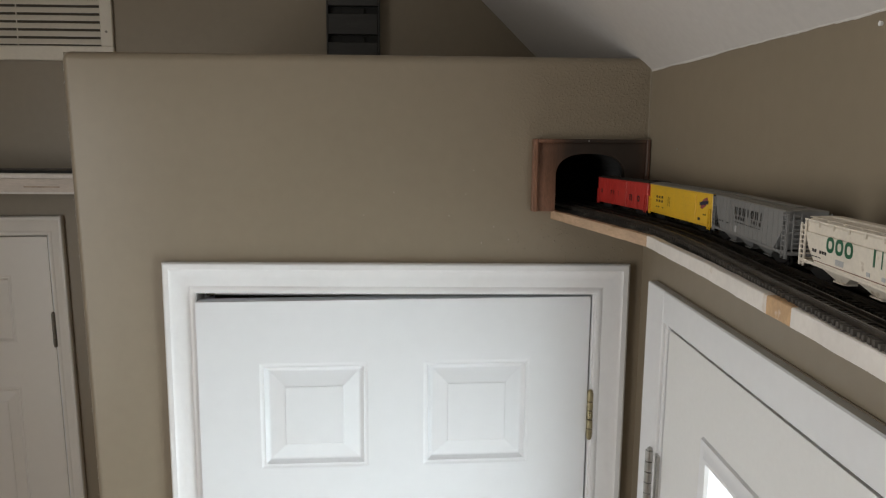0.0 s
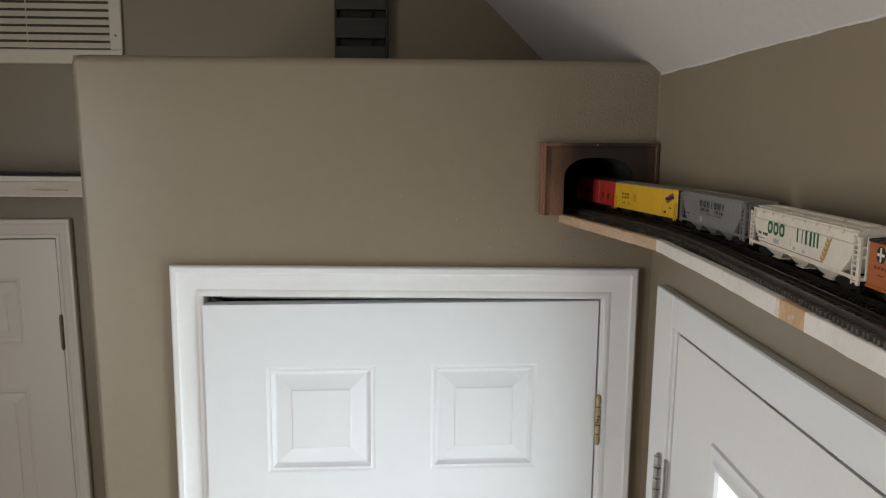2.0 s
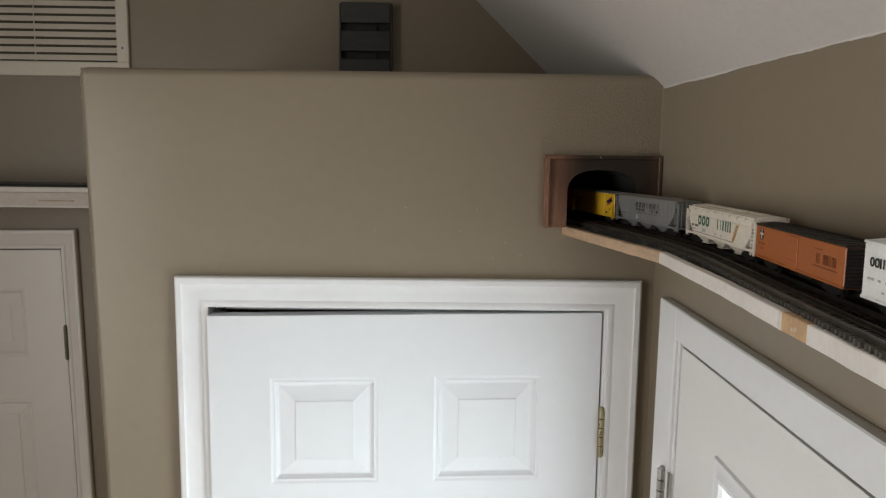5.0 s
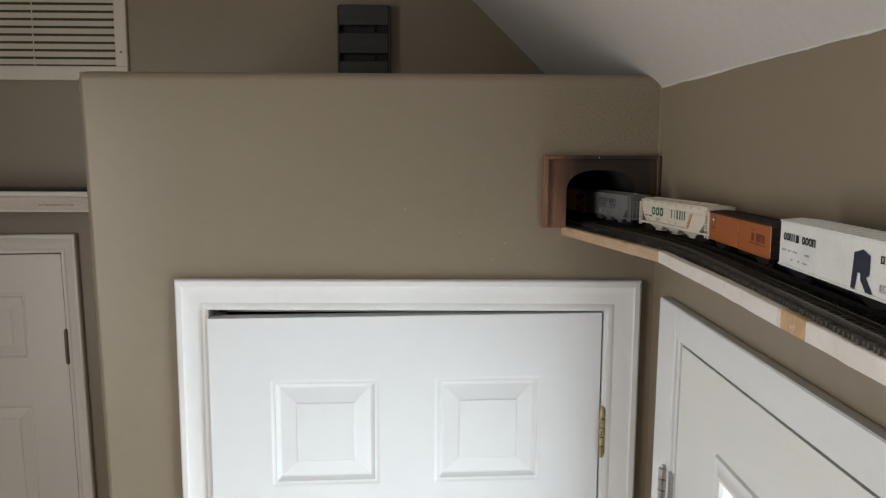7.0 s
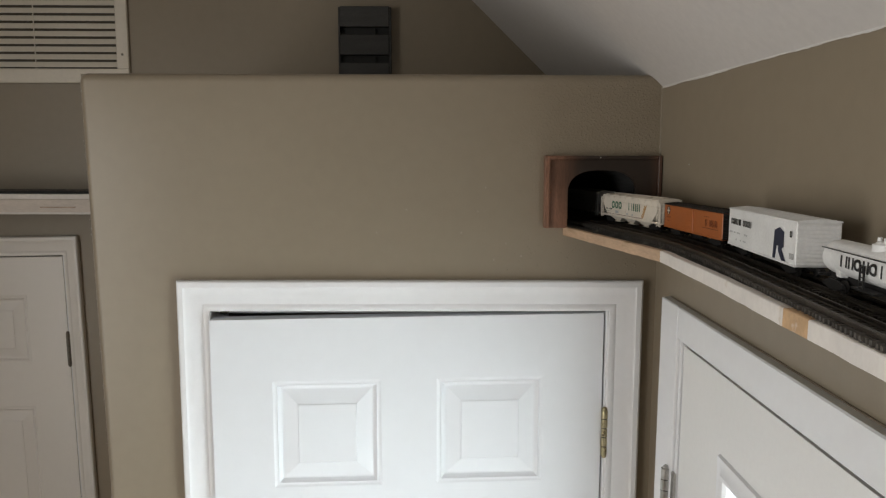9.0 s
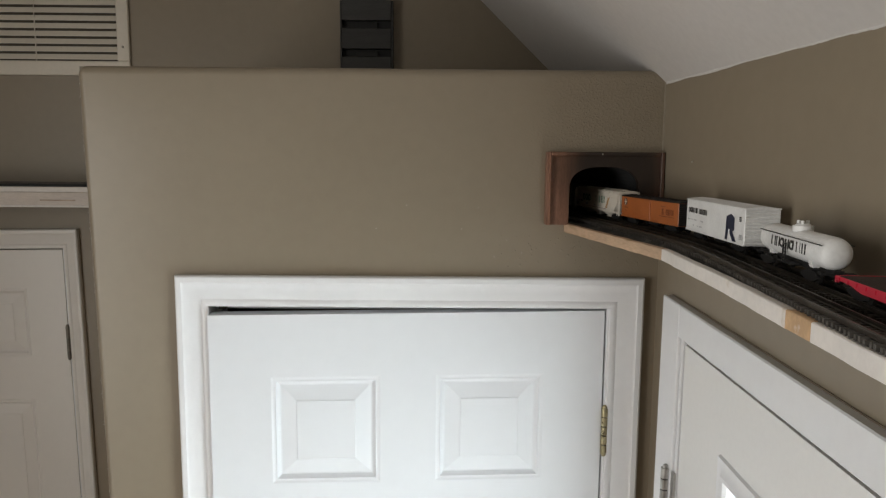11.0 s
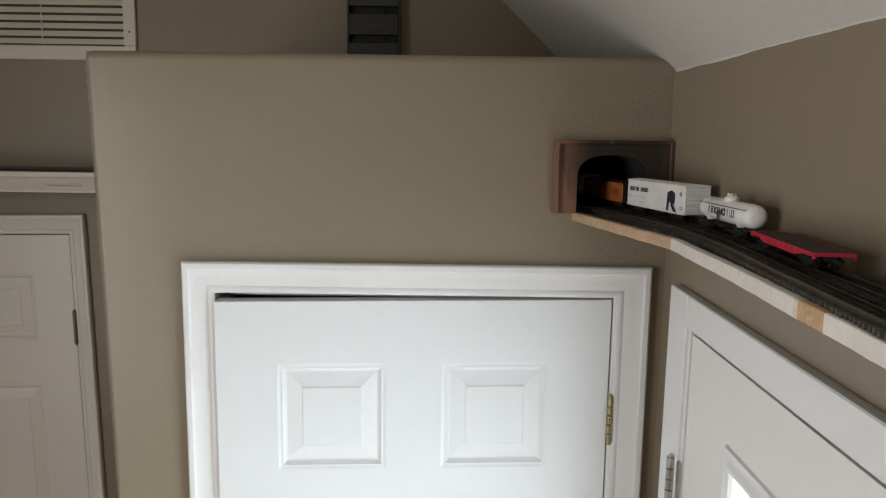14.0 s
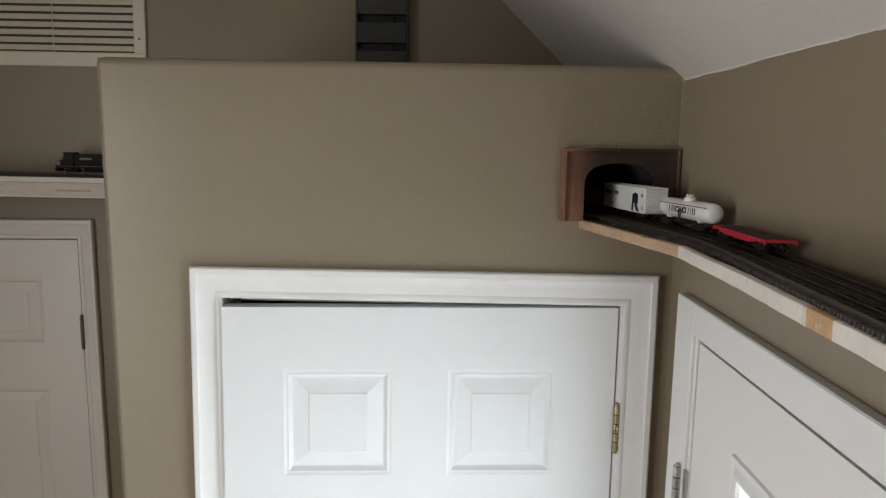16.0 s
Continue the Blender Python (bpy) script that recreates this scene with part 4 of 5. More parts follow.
def hopper(label, half, w, z0, z1, mat, roof_mat, round_side, bays):
    """Covered hopper: sides above sloping ends, discharge bays below, open end platforms with ladders."""
    car = empty("hopper_car", pose(0, 0, RAIL), label, "model hopper car", "cars of the model train")
    h, end = w / 2, half - 0.020
    bm = bmesh.new()
    mid = z0 + (z1 - z0) * 0.38
    side = [(-end, z1), (-half + 0.008, z1), (-half + 0.008, z1 - 0.006), (-end - 0.002, mid), (-end + 0.014, z0), (end - 0.014, z0), (end + 0.002, mid), (half - 0.008, z1 - 0.006), (half - 0.008, z1), (end, z1)]
    if round_side:
        add_prism(bm, side, -h + 0.0015, h - 0.0015)
        add_prism(bm, [(x, z) for x, z in ((-half + 0.009, z1 - 0.008), (-end - 0.003, mid), (-end + 0.010, z0 + 0.002), (end - 0.010, z0 + 0.002), (end + 0.003, mid), (half - 0.009, z1 - 0.008))], -h, h)
    else:
        add_prism(bm, side, -h, h)
        post = mesh_of("side_post", boxes((-0.0004, 0.0004, -0.00025, 0.00025, z0 + 0.001, z1)), mat)
        for i in range(15):
            for s in (-1, 1):
                p = new("side_post", post)
                p.parent, p.location = car, (-end + 0.004 + (2 * end - 0.008) * i / 14, s * h, 0)
    bmesh.ops.remove_doubles(bm, verts=bm.verts[:], dist=1e-6)
    part("body", bm, mat, car)
    part("side_sill", boxes((-half, half, h - 0.0015, h + 0.0006, z0 - 0.0005, z0 + 0.0022), (-half, half, -h - 0.0006, -h + 0.0015, z0 - 0.0005, z0 + 0.0022), (-half, -half + 0.002, -h, h, z0 - 0.0005, z0 + 0.0022), (half - 0.002, half, -h, h, z0 - 0.0005, z0 + 0.0022), bevel=0.0003), mat, car)
    for i in range(bays):
        x = (i - (bays - 1) / 2) * (2 * end - 0.03) / bays
        bw = (2 * end - 0.036) / bays / 2
        for s in (1, -1):
            bm = bmesh.new()
            a = [bm.verts.new(p) for p in ((x - bw, s * 0.001, z0), (x + bw, s * 0.001, z0), (x + bw, s * (h - 0.002), z0), (x - bw, s * (h - 0.002), z0))]
            b = [bm.verts.new(p) for p in ((x - bw * 0.25, s * 0.003, z0 - 0.0085), (x + bw * 0.25, s * 0.003, z0 - 0.0085), (x + bw * 0.25, s * (h - 0.007), z0 - 0.0085), (x - bw * 0.25, s * (h - 0.007), z0 - 0.0085))]
            bm.faces.new(a)
            bm.faces.new(b)
            for k in range(4):
                bm.faces.new((a[k], a[(k + 1) % 4], b[(k + 1) % 4], b[k]))
            add_box(bm, x - bw * 0.32, x + bw * 0.32, s * 0.003, s * (h - 0.005), z0 - 0.0095, z0 - 0.0083)
            part("discharge_bay", bm, mat, car)
    for s in (1, -1):
        for x in (half - 0.0012, -half + 0.0012):
            part("corner_post", boxes((x - 0.0009, x + 0.0009, s * h - 0.0009, s * h + 0.0009, z0 - 0.004, z1 - 0.002)), mat, car)
        for x, q in ((half - 0.0065, 1), (-half + 0.0065, -1)):
            ladder(car, mat, x, s * (h + 0.0008), z0 - 0.004, z1 - 0.001, 0.0075, 9)
    for q in (-1, 1):
        part("end_frame", boxes((q * (half - 0.001) - 0.0008, q * (half - 0.001) + 0.0008, -h, h, z1 - 0.010, z1 - 0.0085), (q * (half - 0.001) - 0.0008, q * (half - 0.001) + 0.0008, -h, h, (z0 + z1) / 2, (z0 + z1) / 2 + 0.0014),
                                (q * (half - 0.010) - 0.008, q * (half - 0.010) + 0.008, -h, h, z0 - 0.001, z0 + 0.0006)), mat, car)
        ladder(car, mat, q * (half + 0.0002), h - 0.008, z0, z1 - 0.001, 0.007, 9, False)
    bm = bmesh.new()
    if round_side:
        outline = [(-h + 0.0015, 0.0)] + [(-(h - 0.0015) * math.cos(a), 0.0055 * math.sin(a)) for a in [math.pi * i / 10 for i in range(1, 10)]] + [(h - 0.0015, 0.0)]
    else:
        outline = [(-h - 0.0004, 0), (h + 0.0004, 0), (h, 0.0012), (0, 0.0026), (-h, 0.0012)]
    add_prism(bm, outline, -half + 0.007, half - 0.007)
    bmesh.ops.transform(bm, matrix=Matrix.Translation((0, 0, z1 - 0.0002)) @ Matrix(((0, 1, 0, 0), (1, 0, 0, 0), (0, 0, 1, 0), (0, 0, 0, 1))), verts=bm.verts[:])
    part("roof", bm, roof_mat, car, smooth=round_side)
    zt = z1 + (0.0052 if round_side else 0.0026)
    part("hatch", boxes((-half + 0.022, half - 0.022, -0.0045, 0.0045, zt - 0.0008, zt + 0.0012), bevel=0.0006), roof_mat, car, "long trough hatch")
    for y in (-0.0105, 0.0105):
        bm = bmesh.new()
        add_box(bm, -half + 0.002, half - 0.002, y - 0.003, y + 0.003, zt - 0.0014, zt - 0.0008)
        for i in range(9):
            x = -half + 0.012 + (2 * half - 0.024) * i / 8
            add_box(bm, x - 0.0012, x + 0.0012, y - 0.004, y + 0.004, zt - 0.0036, zt - 0.0013)
        part("running_board", bm, roof_mat, car)
    if round_side:
        for s in (1, -1):
            bm = bmesh.new()
            add_box(bm, -half + 0.006, half - 0.006, s * (h - 0.0004) - 0.0006, s * (h - 0.0004) + 0.0006, z1 + 0.0018, z1 + 0.0030)
            for i in range(10):
                x = -half + 0.008 + (2 * half - 0.016) * i / 9
                add_box(bm, x - 0.0007, x + 0.0007, s * (h - 0.0004) - 0.0006, s * (h - 0.0004) + 0.0006, z1 - 0.002, z1 + 0.0024)
            part("roof_rail", bm, roof_mat, car)
    part("underframe", boxes((-half + 0.002, half - 0.002, -0.003, 0.003, 0.0085, z0 - 0.0005), bevel=0.0004), M_UNDER, car)
    for x in (half * 0.74, -half * 0.74):
        wheels(car, x)
    coupler(car, half, 1)
    coupler(car, -half, -1)
    return car


def logo_slant(car, mat, y, x0, x1, z0, z1, label):
    """A plain dark shape: a peaked block on an upright leg and a kicking one."""
    bm = bmesh.new()
    w, h = x1 - x0, z1 - z0
    for outline in ([(0.02, 0.0), (0.20, 0.0), (0.28, 0.42), (0.14, 0.90), (0.10, 0.90)],
                    [(0.28, 0.42), (0.42, 0.42), (0.50, 0.46), (0.80, 0.42), (0.80, 0.88), (0.48, 1.0), (0.14, 0.90)],
                    [(0.42, 0.42), (0.44, 0.26), (0.70, 0.0), (1.0, 0.0), (0.66, 0.34), (0.80, 0.42), (0.50, 0.46)]):
        add_prism(bm, [(x1 - u * w, z0 + v * h) for u, v in outline], y, y + 0.0002)
    return part("emblem", bm, mat, car, label)


def tank_car(label, half, r, zc):
    car = empty("tank_car", pose(0, 0, RAIL), label, "model tank car", "cars of the model train")
    bm = bmesh.new()
    n, prev = 28, None
    shape = [(-half, 0.0), (-half + 0.0006, r * 0.45), (-half + 0.0025, r * 0.78), (-half + 0.006, r * 0.94), (-half + 0.011, r)]
    shape += [(-x, q) for x, q in shape[::-1]]
    rings = []
    for x, q in shape:
        rings.append([bm.verts.new((x, q * math.cos(2 * math.pi * i / n), zc + q * math.sin(2 * math.pi * i / n))) for i in range(n)] if q else [bm.verts.new((x, 0, zc))])
    for a, b in zip(rings, rings[1:]):
        for i in range(n):
            j = (i + 1) % n
            if len(a) == 1:
                bm.faces.new((a[0], b[i], b[j]))
            elif len(b) == 1:
                bm.faces.new((a[i], a[j], b[0]))
            else:
                bm.faces.new((a[i], a[j], b[j], b[i]))
    part("tank", bm, M_WHITE, car, smooth=True)
    bm = bmesh.new()
    add_tube(bm, (0, 0, zc + r - 0.002), (0, 0, zc + r + 0.0035), 0.0095, 20)
    add_tube(bm, (0, 0, zc + r + 0.0035), (0, 0, zc + r + 0.0055), 0.0080, 20, 0.0060)
    for x, y in ((0.0035, 0.003), (-0.004, 0.002), (0.0, -0.004)):
        add_tube(bm, (x, y, zc + r + 0.005), (x, y, zc + r + 0.0085), 0.0018, 10)
    part("dome", bm, M_WHITE, car, "white dome with safety valves", smooth=True)
    bm = bmesh.new()
    for s in (-1, 1):
        add_tube(bm, (-half + 0.004, s * (r * 0.86 + 0.0008), zc + r * 0.52), (half - 0.004, s * (r * 0.86 + 0.0008), zc + r * 0.52), 0.0005, 6)
        for i in range(7):
            x = -half + 0.012 + (2 * half - 0.024) * i / 6
            add_tube(bm, (x, s * (r * 0.80), zc + r * 0.52), (x, s * (r * 0.86 + 0.0008), zc + r * 0.52), 0.0005, 6)
    part("handrail", bm, M_INK, car, "thin black handrail")
    for x in (-half * 0.62, half * 0.62):
        bm = bmesh.new()
        add_prism(bm, [(-r * 0.9, zc - r * 0.2), (-r * 0.7, zc - r * 1.02), (r * 0.7, zc - r * 1.02), (r * 0.9, zc - r * 0.2), (r * 0.6, zc - r * 0.6), (-r * 0.6, zc - r * 0.6)], x - 0.004, x + 0.004)
        for v in bm.verts:
            v.co = Vector((v.co.y, v.co.x, v.co.z))
        part("saddle", bm, M_WHITE, car)
    part("sill", boxes((-half - 0.002, half + 0.002, -0.0045, 0.0045, 0.0085, zc - r + 0.001), (-half - 0.002, -half + 0.004, -r, r, 0.0105, 0.0125), (half - 0.004, half + 0.002, -r, r, 0.0105, 0.0125), (-0.018, 0.018, 0.006, 0.0155, 0.0095, 0.0112), bevel=0.0004), M_UNDER, car)
    ladder(car, M_INK, 0.0, r + 0.0016, 0.0115, zc + 0.002, 0.006, 5)
    for x in (-half * 0.66, half * 0.66):
        wheels(car, x)
    coupler(car, half + 0.002, 1)
    coupler(car, -half - 0.002, -1)
    bm = bmesh.new()
    x = 0.040
    for k, wide in (("twin", 0.0116), ("twin", 0.0090), ("oval", 0.0108), ("twin", 0.0096), ("oval", 0.0112), ("post", 0.0080), ("post", 0.0046), ("twin", 0.0090)):
        print_block(bm, x - wide, x, -0.0046, 0.0046, 0.0, k)
        x -= wide + 0.0018
    for v in bm.verts:       # wrapped on the tank's flank
        a = v.co.z / r + 0.02
        q = r + v.co.y + 0.0007
        v.co = Vector((v.co.x, q * math.cos(a), zc + q * math.sin(a)))
    tagged(part("lettering", bm, M_INK, car, "black printed marks"), kind="stuff")
    return car


def flat_car(label, half, w):
    car = empty("flat_car", pose(0, 0, RAIL), label, "model flat car", "cars of the model train")
    h, zt = w / 2, 0.0165
    plank = None
    n = 30
    for i in range(n):
        x = -half + 2 * half * (i + 0.5) / n
        if plank is None:
            plank = mesh_of("plank", boxes((-half / n * 0.94, half / n * 0.94, -h + 0.0012, h - 0.0012, zt - 0.0015, zt)), M_DECK)
        p = new("plank", plank)
        p.parent, p.location = car, (x, 0, 0)
    part("deck_base", boxes((-half, half, -h + 0.001, h - 0.001, zt - 0.003, zt - 0.0014)), M_DECK, car)
    for s in (1, -1):
        bm = bmesh.new()
        add_prism(bm, [(-half, zt + 0.0004), (-half, zt - 0.0030), (-half * 0.72, zt - 0.0034), (-half * 0.5, zt - 0.0070), (half * 0.5, zt - 0.0070), (half * 0.72, zt - 0.0034), (half, zt - 0.0030), (half, zt + 0.0004)], s * (h - 0.0010), s * h)
        for i in range(12):
            x = -half + 2 * half * (i + 0.5) / 12
            add_box(bm, x - 0.0010, x + 0.0010, s * (h - 0.0002), s * (h + 0.0009), zt - 0.0035, zt - 0.0005)
        part("side_sill", bm, M_CRIMSON, car, "red fish-belly side sill")
    for q in (-1, 1):
        part("end_sill", boxes((q * half - 0.0008, q * half + 0.0008, -h, h, zt - 0.0030, zt + 0.0004), (q * half - 0.001, q * half + 0.0015, h - 0.003, h, zt - 0.0055, zt), (q * half - 0.001, q * half + 0.0015, -h, -h + 0.003, zt - 0.0055, zt), bevel=0.0003), M_CRIMSON, car)
        wheels(car, q * half * 0.68)
        coupler(car, q * half, q)
    part("underframe", boxes((-half + 0.003, half - 0.003, -0.004, 0.004, 0.0085, zt - 0.003)), M_UNDER, car)
    return car


def engine():
    car = empty("locomotive", pose(0, 0, RAIL), "black model diesel engine with a low hood", "model locomotive", "cars of the model train")
    part("frame", boxes((-0.100, 0.100, -0.018, 0.018, 0.012, 0.0185), (0.094, 0.100, -0.019, 0.019, 0.004, 0.020), (-0.100, -0.094, -0.019, 0.019, 0.004, 0.020), bevel=0.0008), M_ENGINE, car)
    part("nose", boxes((0.080, 0.090, -0.013, 0.013, 0.0185, 0.036), (0.076, 0.082, -0.013, 0.013, 0.0185, 0.0450), bevel=0.0015, segments=2), M_ENGINE, car)
    part("hood", boxes((-0.092, 0.050, -0.0135, 0.0135, 0.0185, 0.0520), (-0.07, -0.03, -0.008, 0.008, 0.0520, 0.0540), bevel=0.0015), M_ENGINE, car)
    part("cab", boxes((0.050, 0.077, -0.0175, 0.0175, 0.0185, 0.0545), bevel=0.0012), M_ENGINE, car)
    part("cab_roof", boxes((0.048, 0.079, -0.0185, 0.0185, 0.0543, 0.0562), bevel=0.0006), M_ENGINE, car)
    part("fuel_tank", boxes((-0.03, 0.025, -0.014, 0.014, 0.004, 0.012), bevel=0.002), M_UNDER, car)
    for x in (0.058, 0.069):
        part("cab_window", boxes((x - 0.004, x + 0.004, 0.0174, 0.0178, 0.040, 0.049)), M_SLOT, car, "dark side window")
    bm = bmesh.new()
    for s in (-1, 1):
        add_tube(bm, (-0.095, s * 0.0182, 0.033), (0.046, s * 0.0182, 0.033), 0.0005, 6)
        for i in range(7):
            x = -0.094 + 0.125 * i / 6
            add_tube(bm, (x, s * 0.0182, 0.018), (x, s * 0.0182, 0.033), 0.0005, 6)
        add_tube(bm, (0.080, s * 0.0182, 0.033), (0.098, s * 0.0182, 0.033), 0.0005, 6)
        add_tube(bm, (0.098, s * 0.0182, 0.018), (0.098, s * 0.0182, 0.033), 0.0005, 6)
    part("handrail", bm, M_WHEEL, car, "thin dark handrails")
    part("walkway_stripe", boxes((-0.100, 0.100, 0.0181, 0.0184, 0.0175, 0.0186)), M_GALV, car, "pale stripe along the walkway")
    part("lettering", boxes((0.000, 0.034, 0.01351, 0.0137, 0.036, 0.042)), M_GALV, car, "pale printed mark")
    part("lettering", boxes((-0.060, -0.030, 0.01351, 0.0137, 0.034, 0.039)), M_GALV, car, "pale printed mark")
    for x in (0.060, -0.060):
        wheels(car, x)
    coupler(car, 0.100, 1)
    return car


RED = boxcar("small red model boxcar with dark printed marks", 0.097, 0.038, 0.0105, 0.0530, M_RED, M_ROOF, 14, (-0.022, 0.008))
marks(RED, "lettering", M_INK, 0.0197, 0.080, 0.027, 0.034, 0.010, ("bar", "", "", "", "twin", "twin", "", "bar"), "dark printed marks", 0.4)
marks(RED, "lettering", M_INK, 0.0197, -0.035, 0.022, 0.032, 0.014, ("twin", "", "oval"), "dark printed marks", 0.6)

YEL = boxcar("bright yellow model boxcar with a grey roof", 0.1114, 0.038, 0.0105, 0.0520, M_YELLOW, M_GALV, 0, (-0.064, -0.026), end_mat=M_ROOF)
marks(YEL, "lettering", M_INK, 0.0192, 0.082, 0.0335, 0.0370, 0.0105, ("bar", "bar", "bar"), "black printed marks", 0.5)
marks(YEL, "lettering", M_INK, 0.0192, 0.082, 0.0275, 0.0310, 0.0105, ("bar", "bar", "bar"), "black printed marks", 0.5)
marks(YEL, "lettering", M_INK, 0.0192, 0.082, 0.0195, 0.0215, 0.0085, ("bar", "bar", "", "bar"), "black printed marks", 0.45)
marks(YEL, "lettering", M_INK, 0.0192, 0.036, 0.0250, 0.0380, 0.006, ("post", "post"), "black printed marks", 0.5)
marks(YEL, "lettering", M_INK, 0.0192, -0.086, 0.0235, 0.0255, 0.005, ("bar", "bar"), "black printed marks", 0.6)
part("emblem", boxes((-0.078, -0.071, 0.0192, 0.0195, 0.0160, 0.0195), bevel=0.0001), M_INK, YEL, "small black plate")
bm = bmesh.new()
add_prism(bm, [(-0.0770, 0.0325), (-0.0840, 0.0430), (-0.0960, 0.0470), (-0.0990, 0.0445), (-0.0930, 0.0355), (-0.0830, 0.0310)], 0.0192, 0.0194)
part("emblem", bm, M_PLUM, YEL, "plain dull red emblem")
bm = bmesh.new()
add_prism(bm, [(-0.0750, 0.0350), (-0.0750, 0.0395), (-0.1010, 0.0430), (-0.1010, 0.0385)], 0.0194, 0.0196)
part("emblem", bm, M_NAVY, YEL, "dark band across the emblem")

MON = hopper("grey model covered hopper with black printed marks", 0.114, 0.038, 0.0130, 0.0520, M_GREY, M_GALV, False, 3)
marks(MON, "lettering", M_INK, 0.0195, 0.0330, 0.0365, 0.0447, 0.0126, ("twin", "oval", "twin", "post", "oval", "twin", "post"), "large black printed marks", 0.62)
marks(MON, "lettering", M_INK, 0.0195, 0.0300, 0.0310, 0.0348, 0.0080, ("twin", "bar", "twin", "bar", "", "", "post", "oval", "post", "bar"), "black printed marks", 0.55)
marks(MON, "lettering", M_INK, 0.0195, 0.0310, 0.0278, 0.0286, 0.0060, ("bar",) * 13, "fine printed marks", 0.6)
marks(MON, "lettering", M_INK, 0.0195, 0.0860, 0.0235, 0.0250, 0.0090, ("bar", "bar", "", "bar"), "fine printed marks", 0.6)
marks(MON, "lettering", M_PALE, 0.0195, 0.0300, 0.0170, 0.0240, 0.0070, ("bar",), "pale printed mark", 0.9)

SOO = hopper("dirty white model covered hopper with green lettering", 0.121, 0.038, 0.0135, 0.0475, M_DIRTY, M_DIRTY, True, 3)
bm = bmesh.new()
for a, b, k in ((0.0710, 0.0582, "oval"), (0.0558, 0.0430, "oval"), (0.0406, 0.0278, "oval"), (0.0020, -0.0080, "post"), (-0.0110, -0.0160, "post"), (-0.0200, -0.0330, "twin"), (-0.0370, -0.0470, "twin")):
    print_block(bm, b, a, 0.0275, 0.0402, 0.0192, k)
tagged(part("lettering", bm, M_GREEN, SOO, "large dark green printed marks"), kind="stuff")
marks(SOO, "lettering", M_INK, 0.0192, 0.0960, 0.0245, 0.0270, 0.0045, ("bar", "bar", "", "bar", "bar", "bar"), "fine printed marks", 0.7)
marks(SOO, "lettering", M_INK, 0.0192, 0.0960, 0.0205, 0.0213, 0.0060, ("bar", "bar", "bar"), "fine printed marks", 0.7)
marks(SOO, "lettering", M_PALE, 0.0192, 0.0540, 0.0195, 0.0240, 0.0070, ("bar", "bar"), "fine printed marks", 0.9)
marks(SOO, "lettering", M_PALE, 0.0192, 0.0060, 0.0195, 0.0225, 0.0070, ("bar", "", "", "bar"), "fine printed marks", 0.7)
bm = bmesh.new()
for i in range(5):
    z = 0.0200 + 0.0040 * i
    x = -0.0530 - 0.0024 * i
    add_prism(bm, [(x, z), (x - 0.0040, z - 0.0022), (x - 0.0086, z + 0.0010), (x - 0.0090, z + 0.0040), (x - 0.0046, z + 0.0012), (x - 0.0006, z + 0.0032)], 0.0192, 0.0194)
part("emblem", bm, M_WHEAT, SOO, "wheat-coloured slanting emblem")
part("rust_line", boxes((-0.058, 0.092, 0.0191, 0.01925, 0.0172, 0.0178)), M_MAROON, SOO, "rusty streak along the sill")

ORG = boxcar("orange model refrigerator car with a brown-black roof", 0.1027, 0.038, 0.0115, 0.0452, M_ORANGE, M_ROOF, 0, (-0.010, 0.014), end_mat=M_ROOF, roof_ribs=20, ladders=False)
bm = bmesh.new()
add_prism(bm, [(0.0850 + 0.0062 * math.cos(2 * math.pi * i / 16), 0.0370 + 0.0062 * math.sin(2 * math.pi * i / 16)) for i in range(16)], 0.0191, 0.0193)
disc = part("emblem", bm, M_INK, ORG, "dark round emblem")
part("emblem_cross", boxes((0.0840, 0.0860, 0.0193, 0.0195, 0.0318, 0.0422), (0.0800, 0.0900, 0.0193, 0.0195, 0.0360, 0.0380)), M_DIRTY, disc, "pale cross on the emblem")
marks(ORG, "lettering", M_MAROON, 0.0192, 0.0930, 0.0265, 0.0285, 0.0050, ("bar", "bar", "bar", "bar"), "fine printed marks", 0.6)
marks(ORG, "lettering", M_MAROON, 0.0192, 0.0880, 0.0215, 0.0228, 0.0050, ("bar", "bar"), "fine printed marks", 0.7)
marks(ORG, "lettering", M_MAROON, 0.0192, -0.0500, 0.0255, 0.0345, 0.0043, ("twin", "post", "", "oval", "oval", "twin", "post", "oval", "oval"), "brown printed marks", 0.8)
marks(ORG, "lettering", M_MAROON, 0.0192, -0.0420, 0.0225, 0.0236, 0.0055, ("bar",) * 9, "fine printed marks", 0.75)
marks(ORG, "lettering", M_MAROON, 0.0192, -0.0460, 0.0375, 0.0384, 0.0055, ("bar",) * 3, "fine printed marks", 0.75)

ROCK = boxcar("large clean white model boxcar with dark slanting emblem", 0.1020, 0.040, 0.0115, 0.0532, M_WHITE, M_WHITE, 0, None, roof_ribs=16, ladders=False)
marks(ROCK, "lettering", M_INK, 0.0206, 0.0915, 0.0365, 0.0436, 0.0071, ("oval", "oval", "twin", "post", "bar", "", "oval", "oval", "oval", "twin"), "black printed marks", 0.88)
marks(ROCK, "lettering", M_PALE, 0.0206, 0.0940, 0.0265, 0.0282, 0.0052, ("bar", "bar", "", "bar", "", "bar", "bar", "", "", "", "bar", "bar"), "fine printed marks", 0.7)
marks(ROCK, "lettering", M_PALE, 0.0206, 0.0720, 0.0190, 0.0205, 0.0052, ("bar", "", "", "bar", "", "bar", "bar"), "fine printed marks", 0.7)
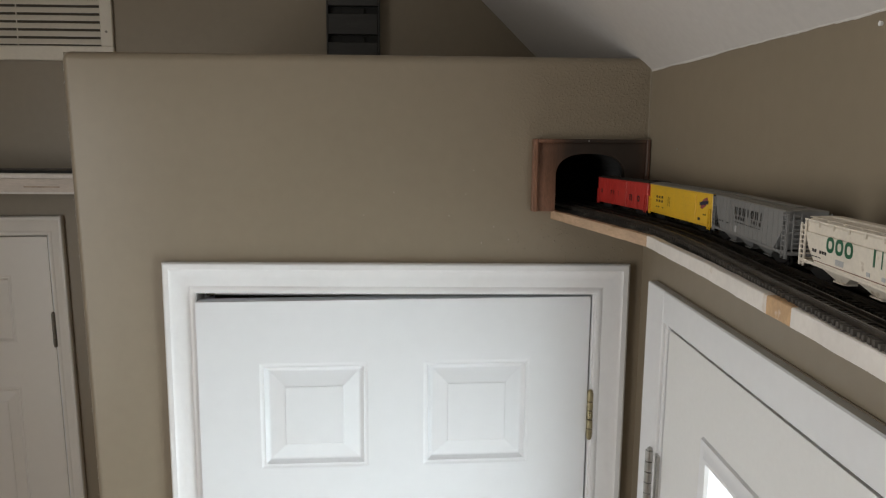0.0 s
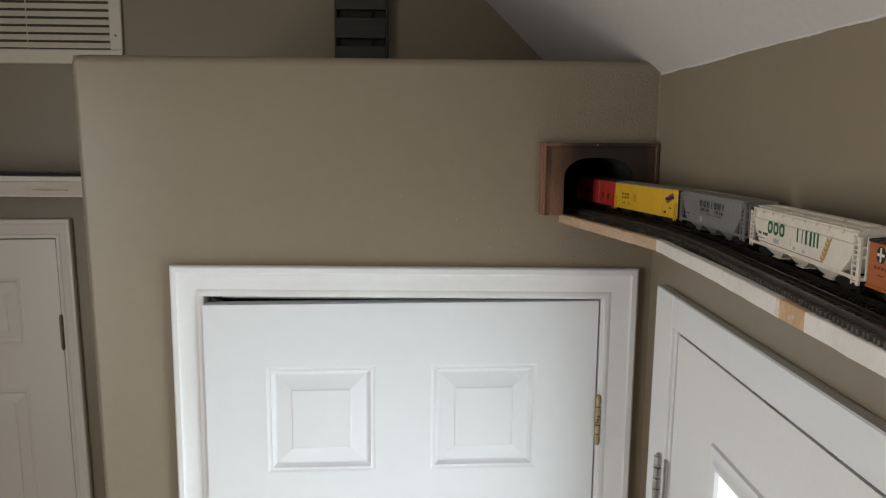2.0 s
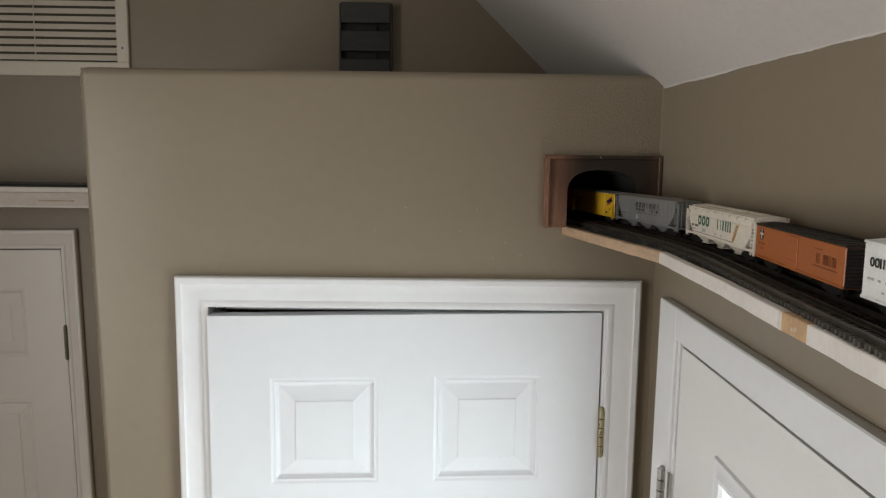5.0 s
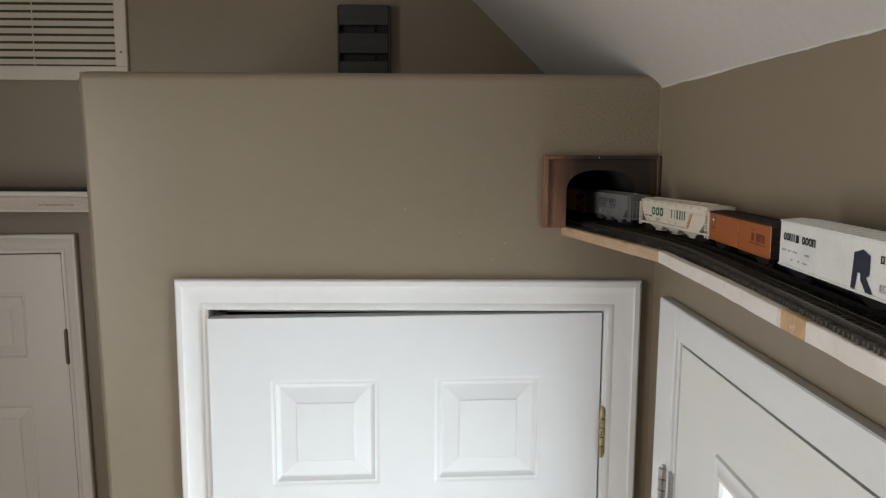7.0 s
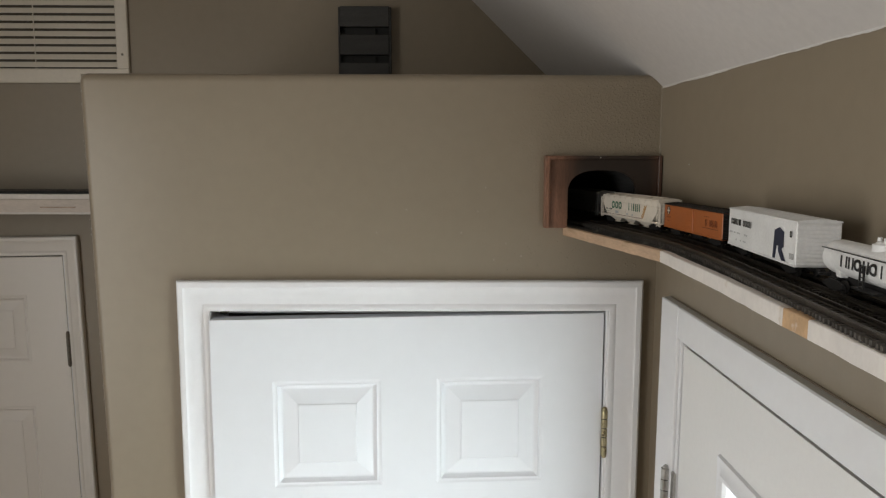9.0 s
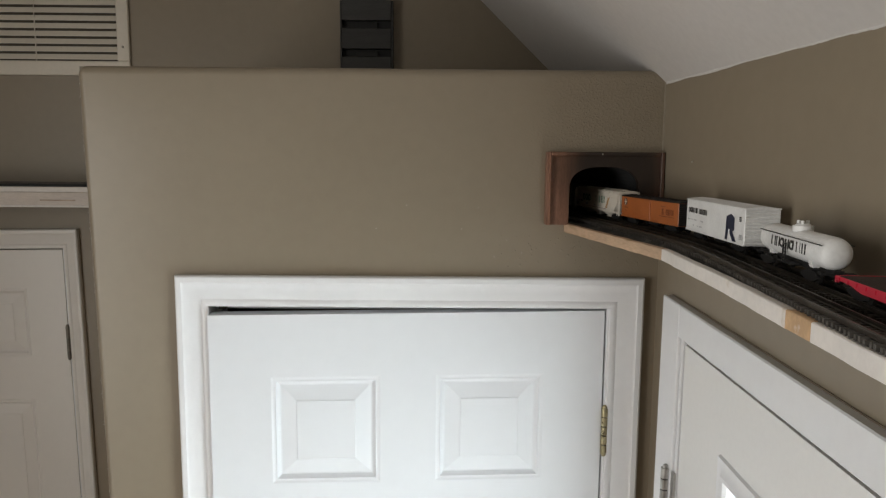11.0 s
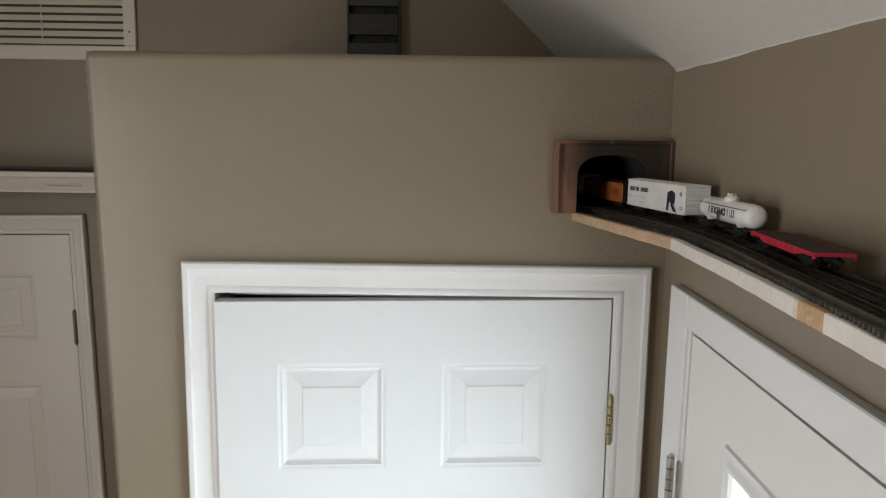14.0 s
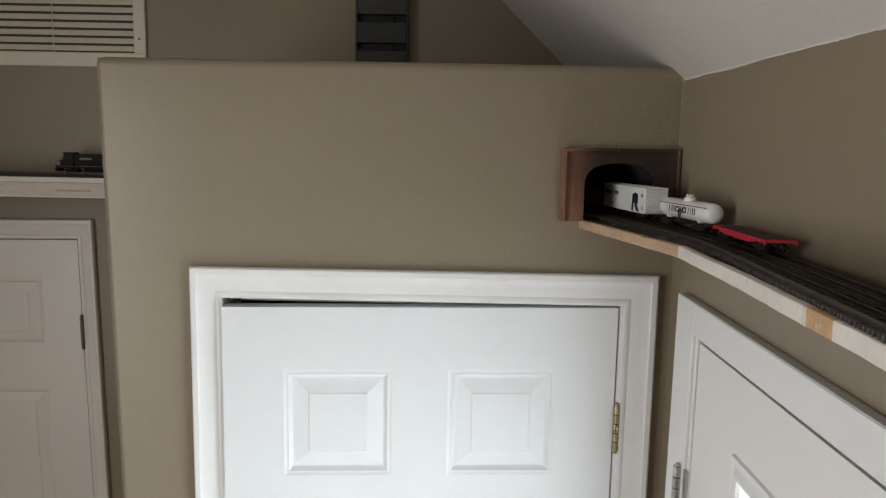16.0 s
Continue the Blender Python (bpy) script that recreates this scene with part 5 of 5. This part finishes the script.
logo_slant(ROCK, M_NAVY, 0.0206, -0.0800, -0.0455, 0.0140, 0.0455, "dark navy slanting emblem")
marks(ROCK, "lettering", M_INK, 0.0206, -0.0880, 0.0385, 0.0440, 0.0055, ("ring",), "fine printed marks", 0.9)
marks(ROCK, "lettering", M_PALE, 0.0206, -0.0890, 0.0180, 0.0235, 0.0050, ("ring", "ring"), "fine printed marks", 0.9)

TANK = tank_car("clean white model tank car with black marks", 0.082, 0.0147, 0.0282)
FLAT = flat_car("low red model flat car with a brown plank deck", 0.0867, 0.038)
ENGINE = engine()

# ---- what moves ----
PACE = [(0, -0.5237), (0.5, -0.4864), (1, -0.4443), (1.5, -0.4042), (2, -0.3652), (2.5, -0.3265), (3, -0.2863), (3.5, -0.2414), (4, -0.2001), (6.5, -0.0008), (7, 0.0409), (7.5, 0.081), (8, 0.122),
        (8.5, 0.1662), (9, 0.21), (11.5, 0.4148), (12, 0.4582), (12.5, 0.4972), (13, 0.5386), (13.5, 0.5783), (14, 0.6182), (14.5, 0.659), (15, 0.7005), (15.5, 0.7403), (16, 0.7804)]
TRAIN = [(RED, 0.7119, 0.060), (YEL, 0.5004, 0.068), (MON, 0.2628, 0.072), (SOO, 0.0, 0.075), (ORG, -0.2340, 0.070), (ROCK, -0.4700, 0.066), (TANK, -0.6894, 0.056), (FLAT, -0.896, 0.060), (ENGINE, 1.2825, 0.060)]


def motions():
    times = [i * 0.5 for i in range(33)]
    for car, offset, base in TRAIN:
        rows = []
        for t in times:
            s = float(np.interp(t, [p[0] for p in PACE], [p[1] for p in PACE])) + offset
            s = min(max(s, RUN[0] + base + 0.02), RUN[-1] - base - 0.02)
            ax, ay, _ = along(s + base)
            bx, by, _ = along(s - base)
            rows.append((t, pose((ax + bx) / 2, (ay + by) / 2, RAIL + (climb(s + base) + climb(s - base)) / 2, 0, -math.degrees((climb(s + base) - climb(s - base)) / (2 * base)), math.degrees(math.atan2(ay - by, ax - bx)))))
        walk(car, rows)


motions()
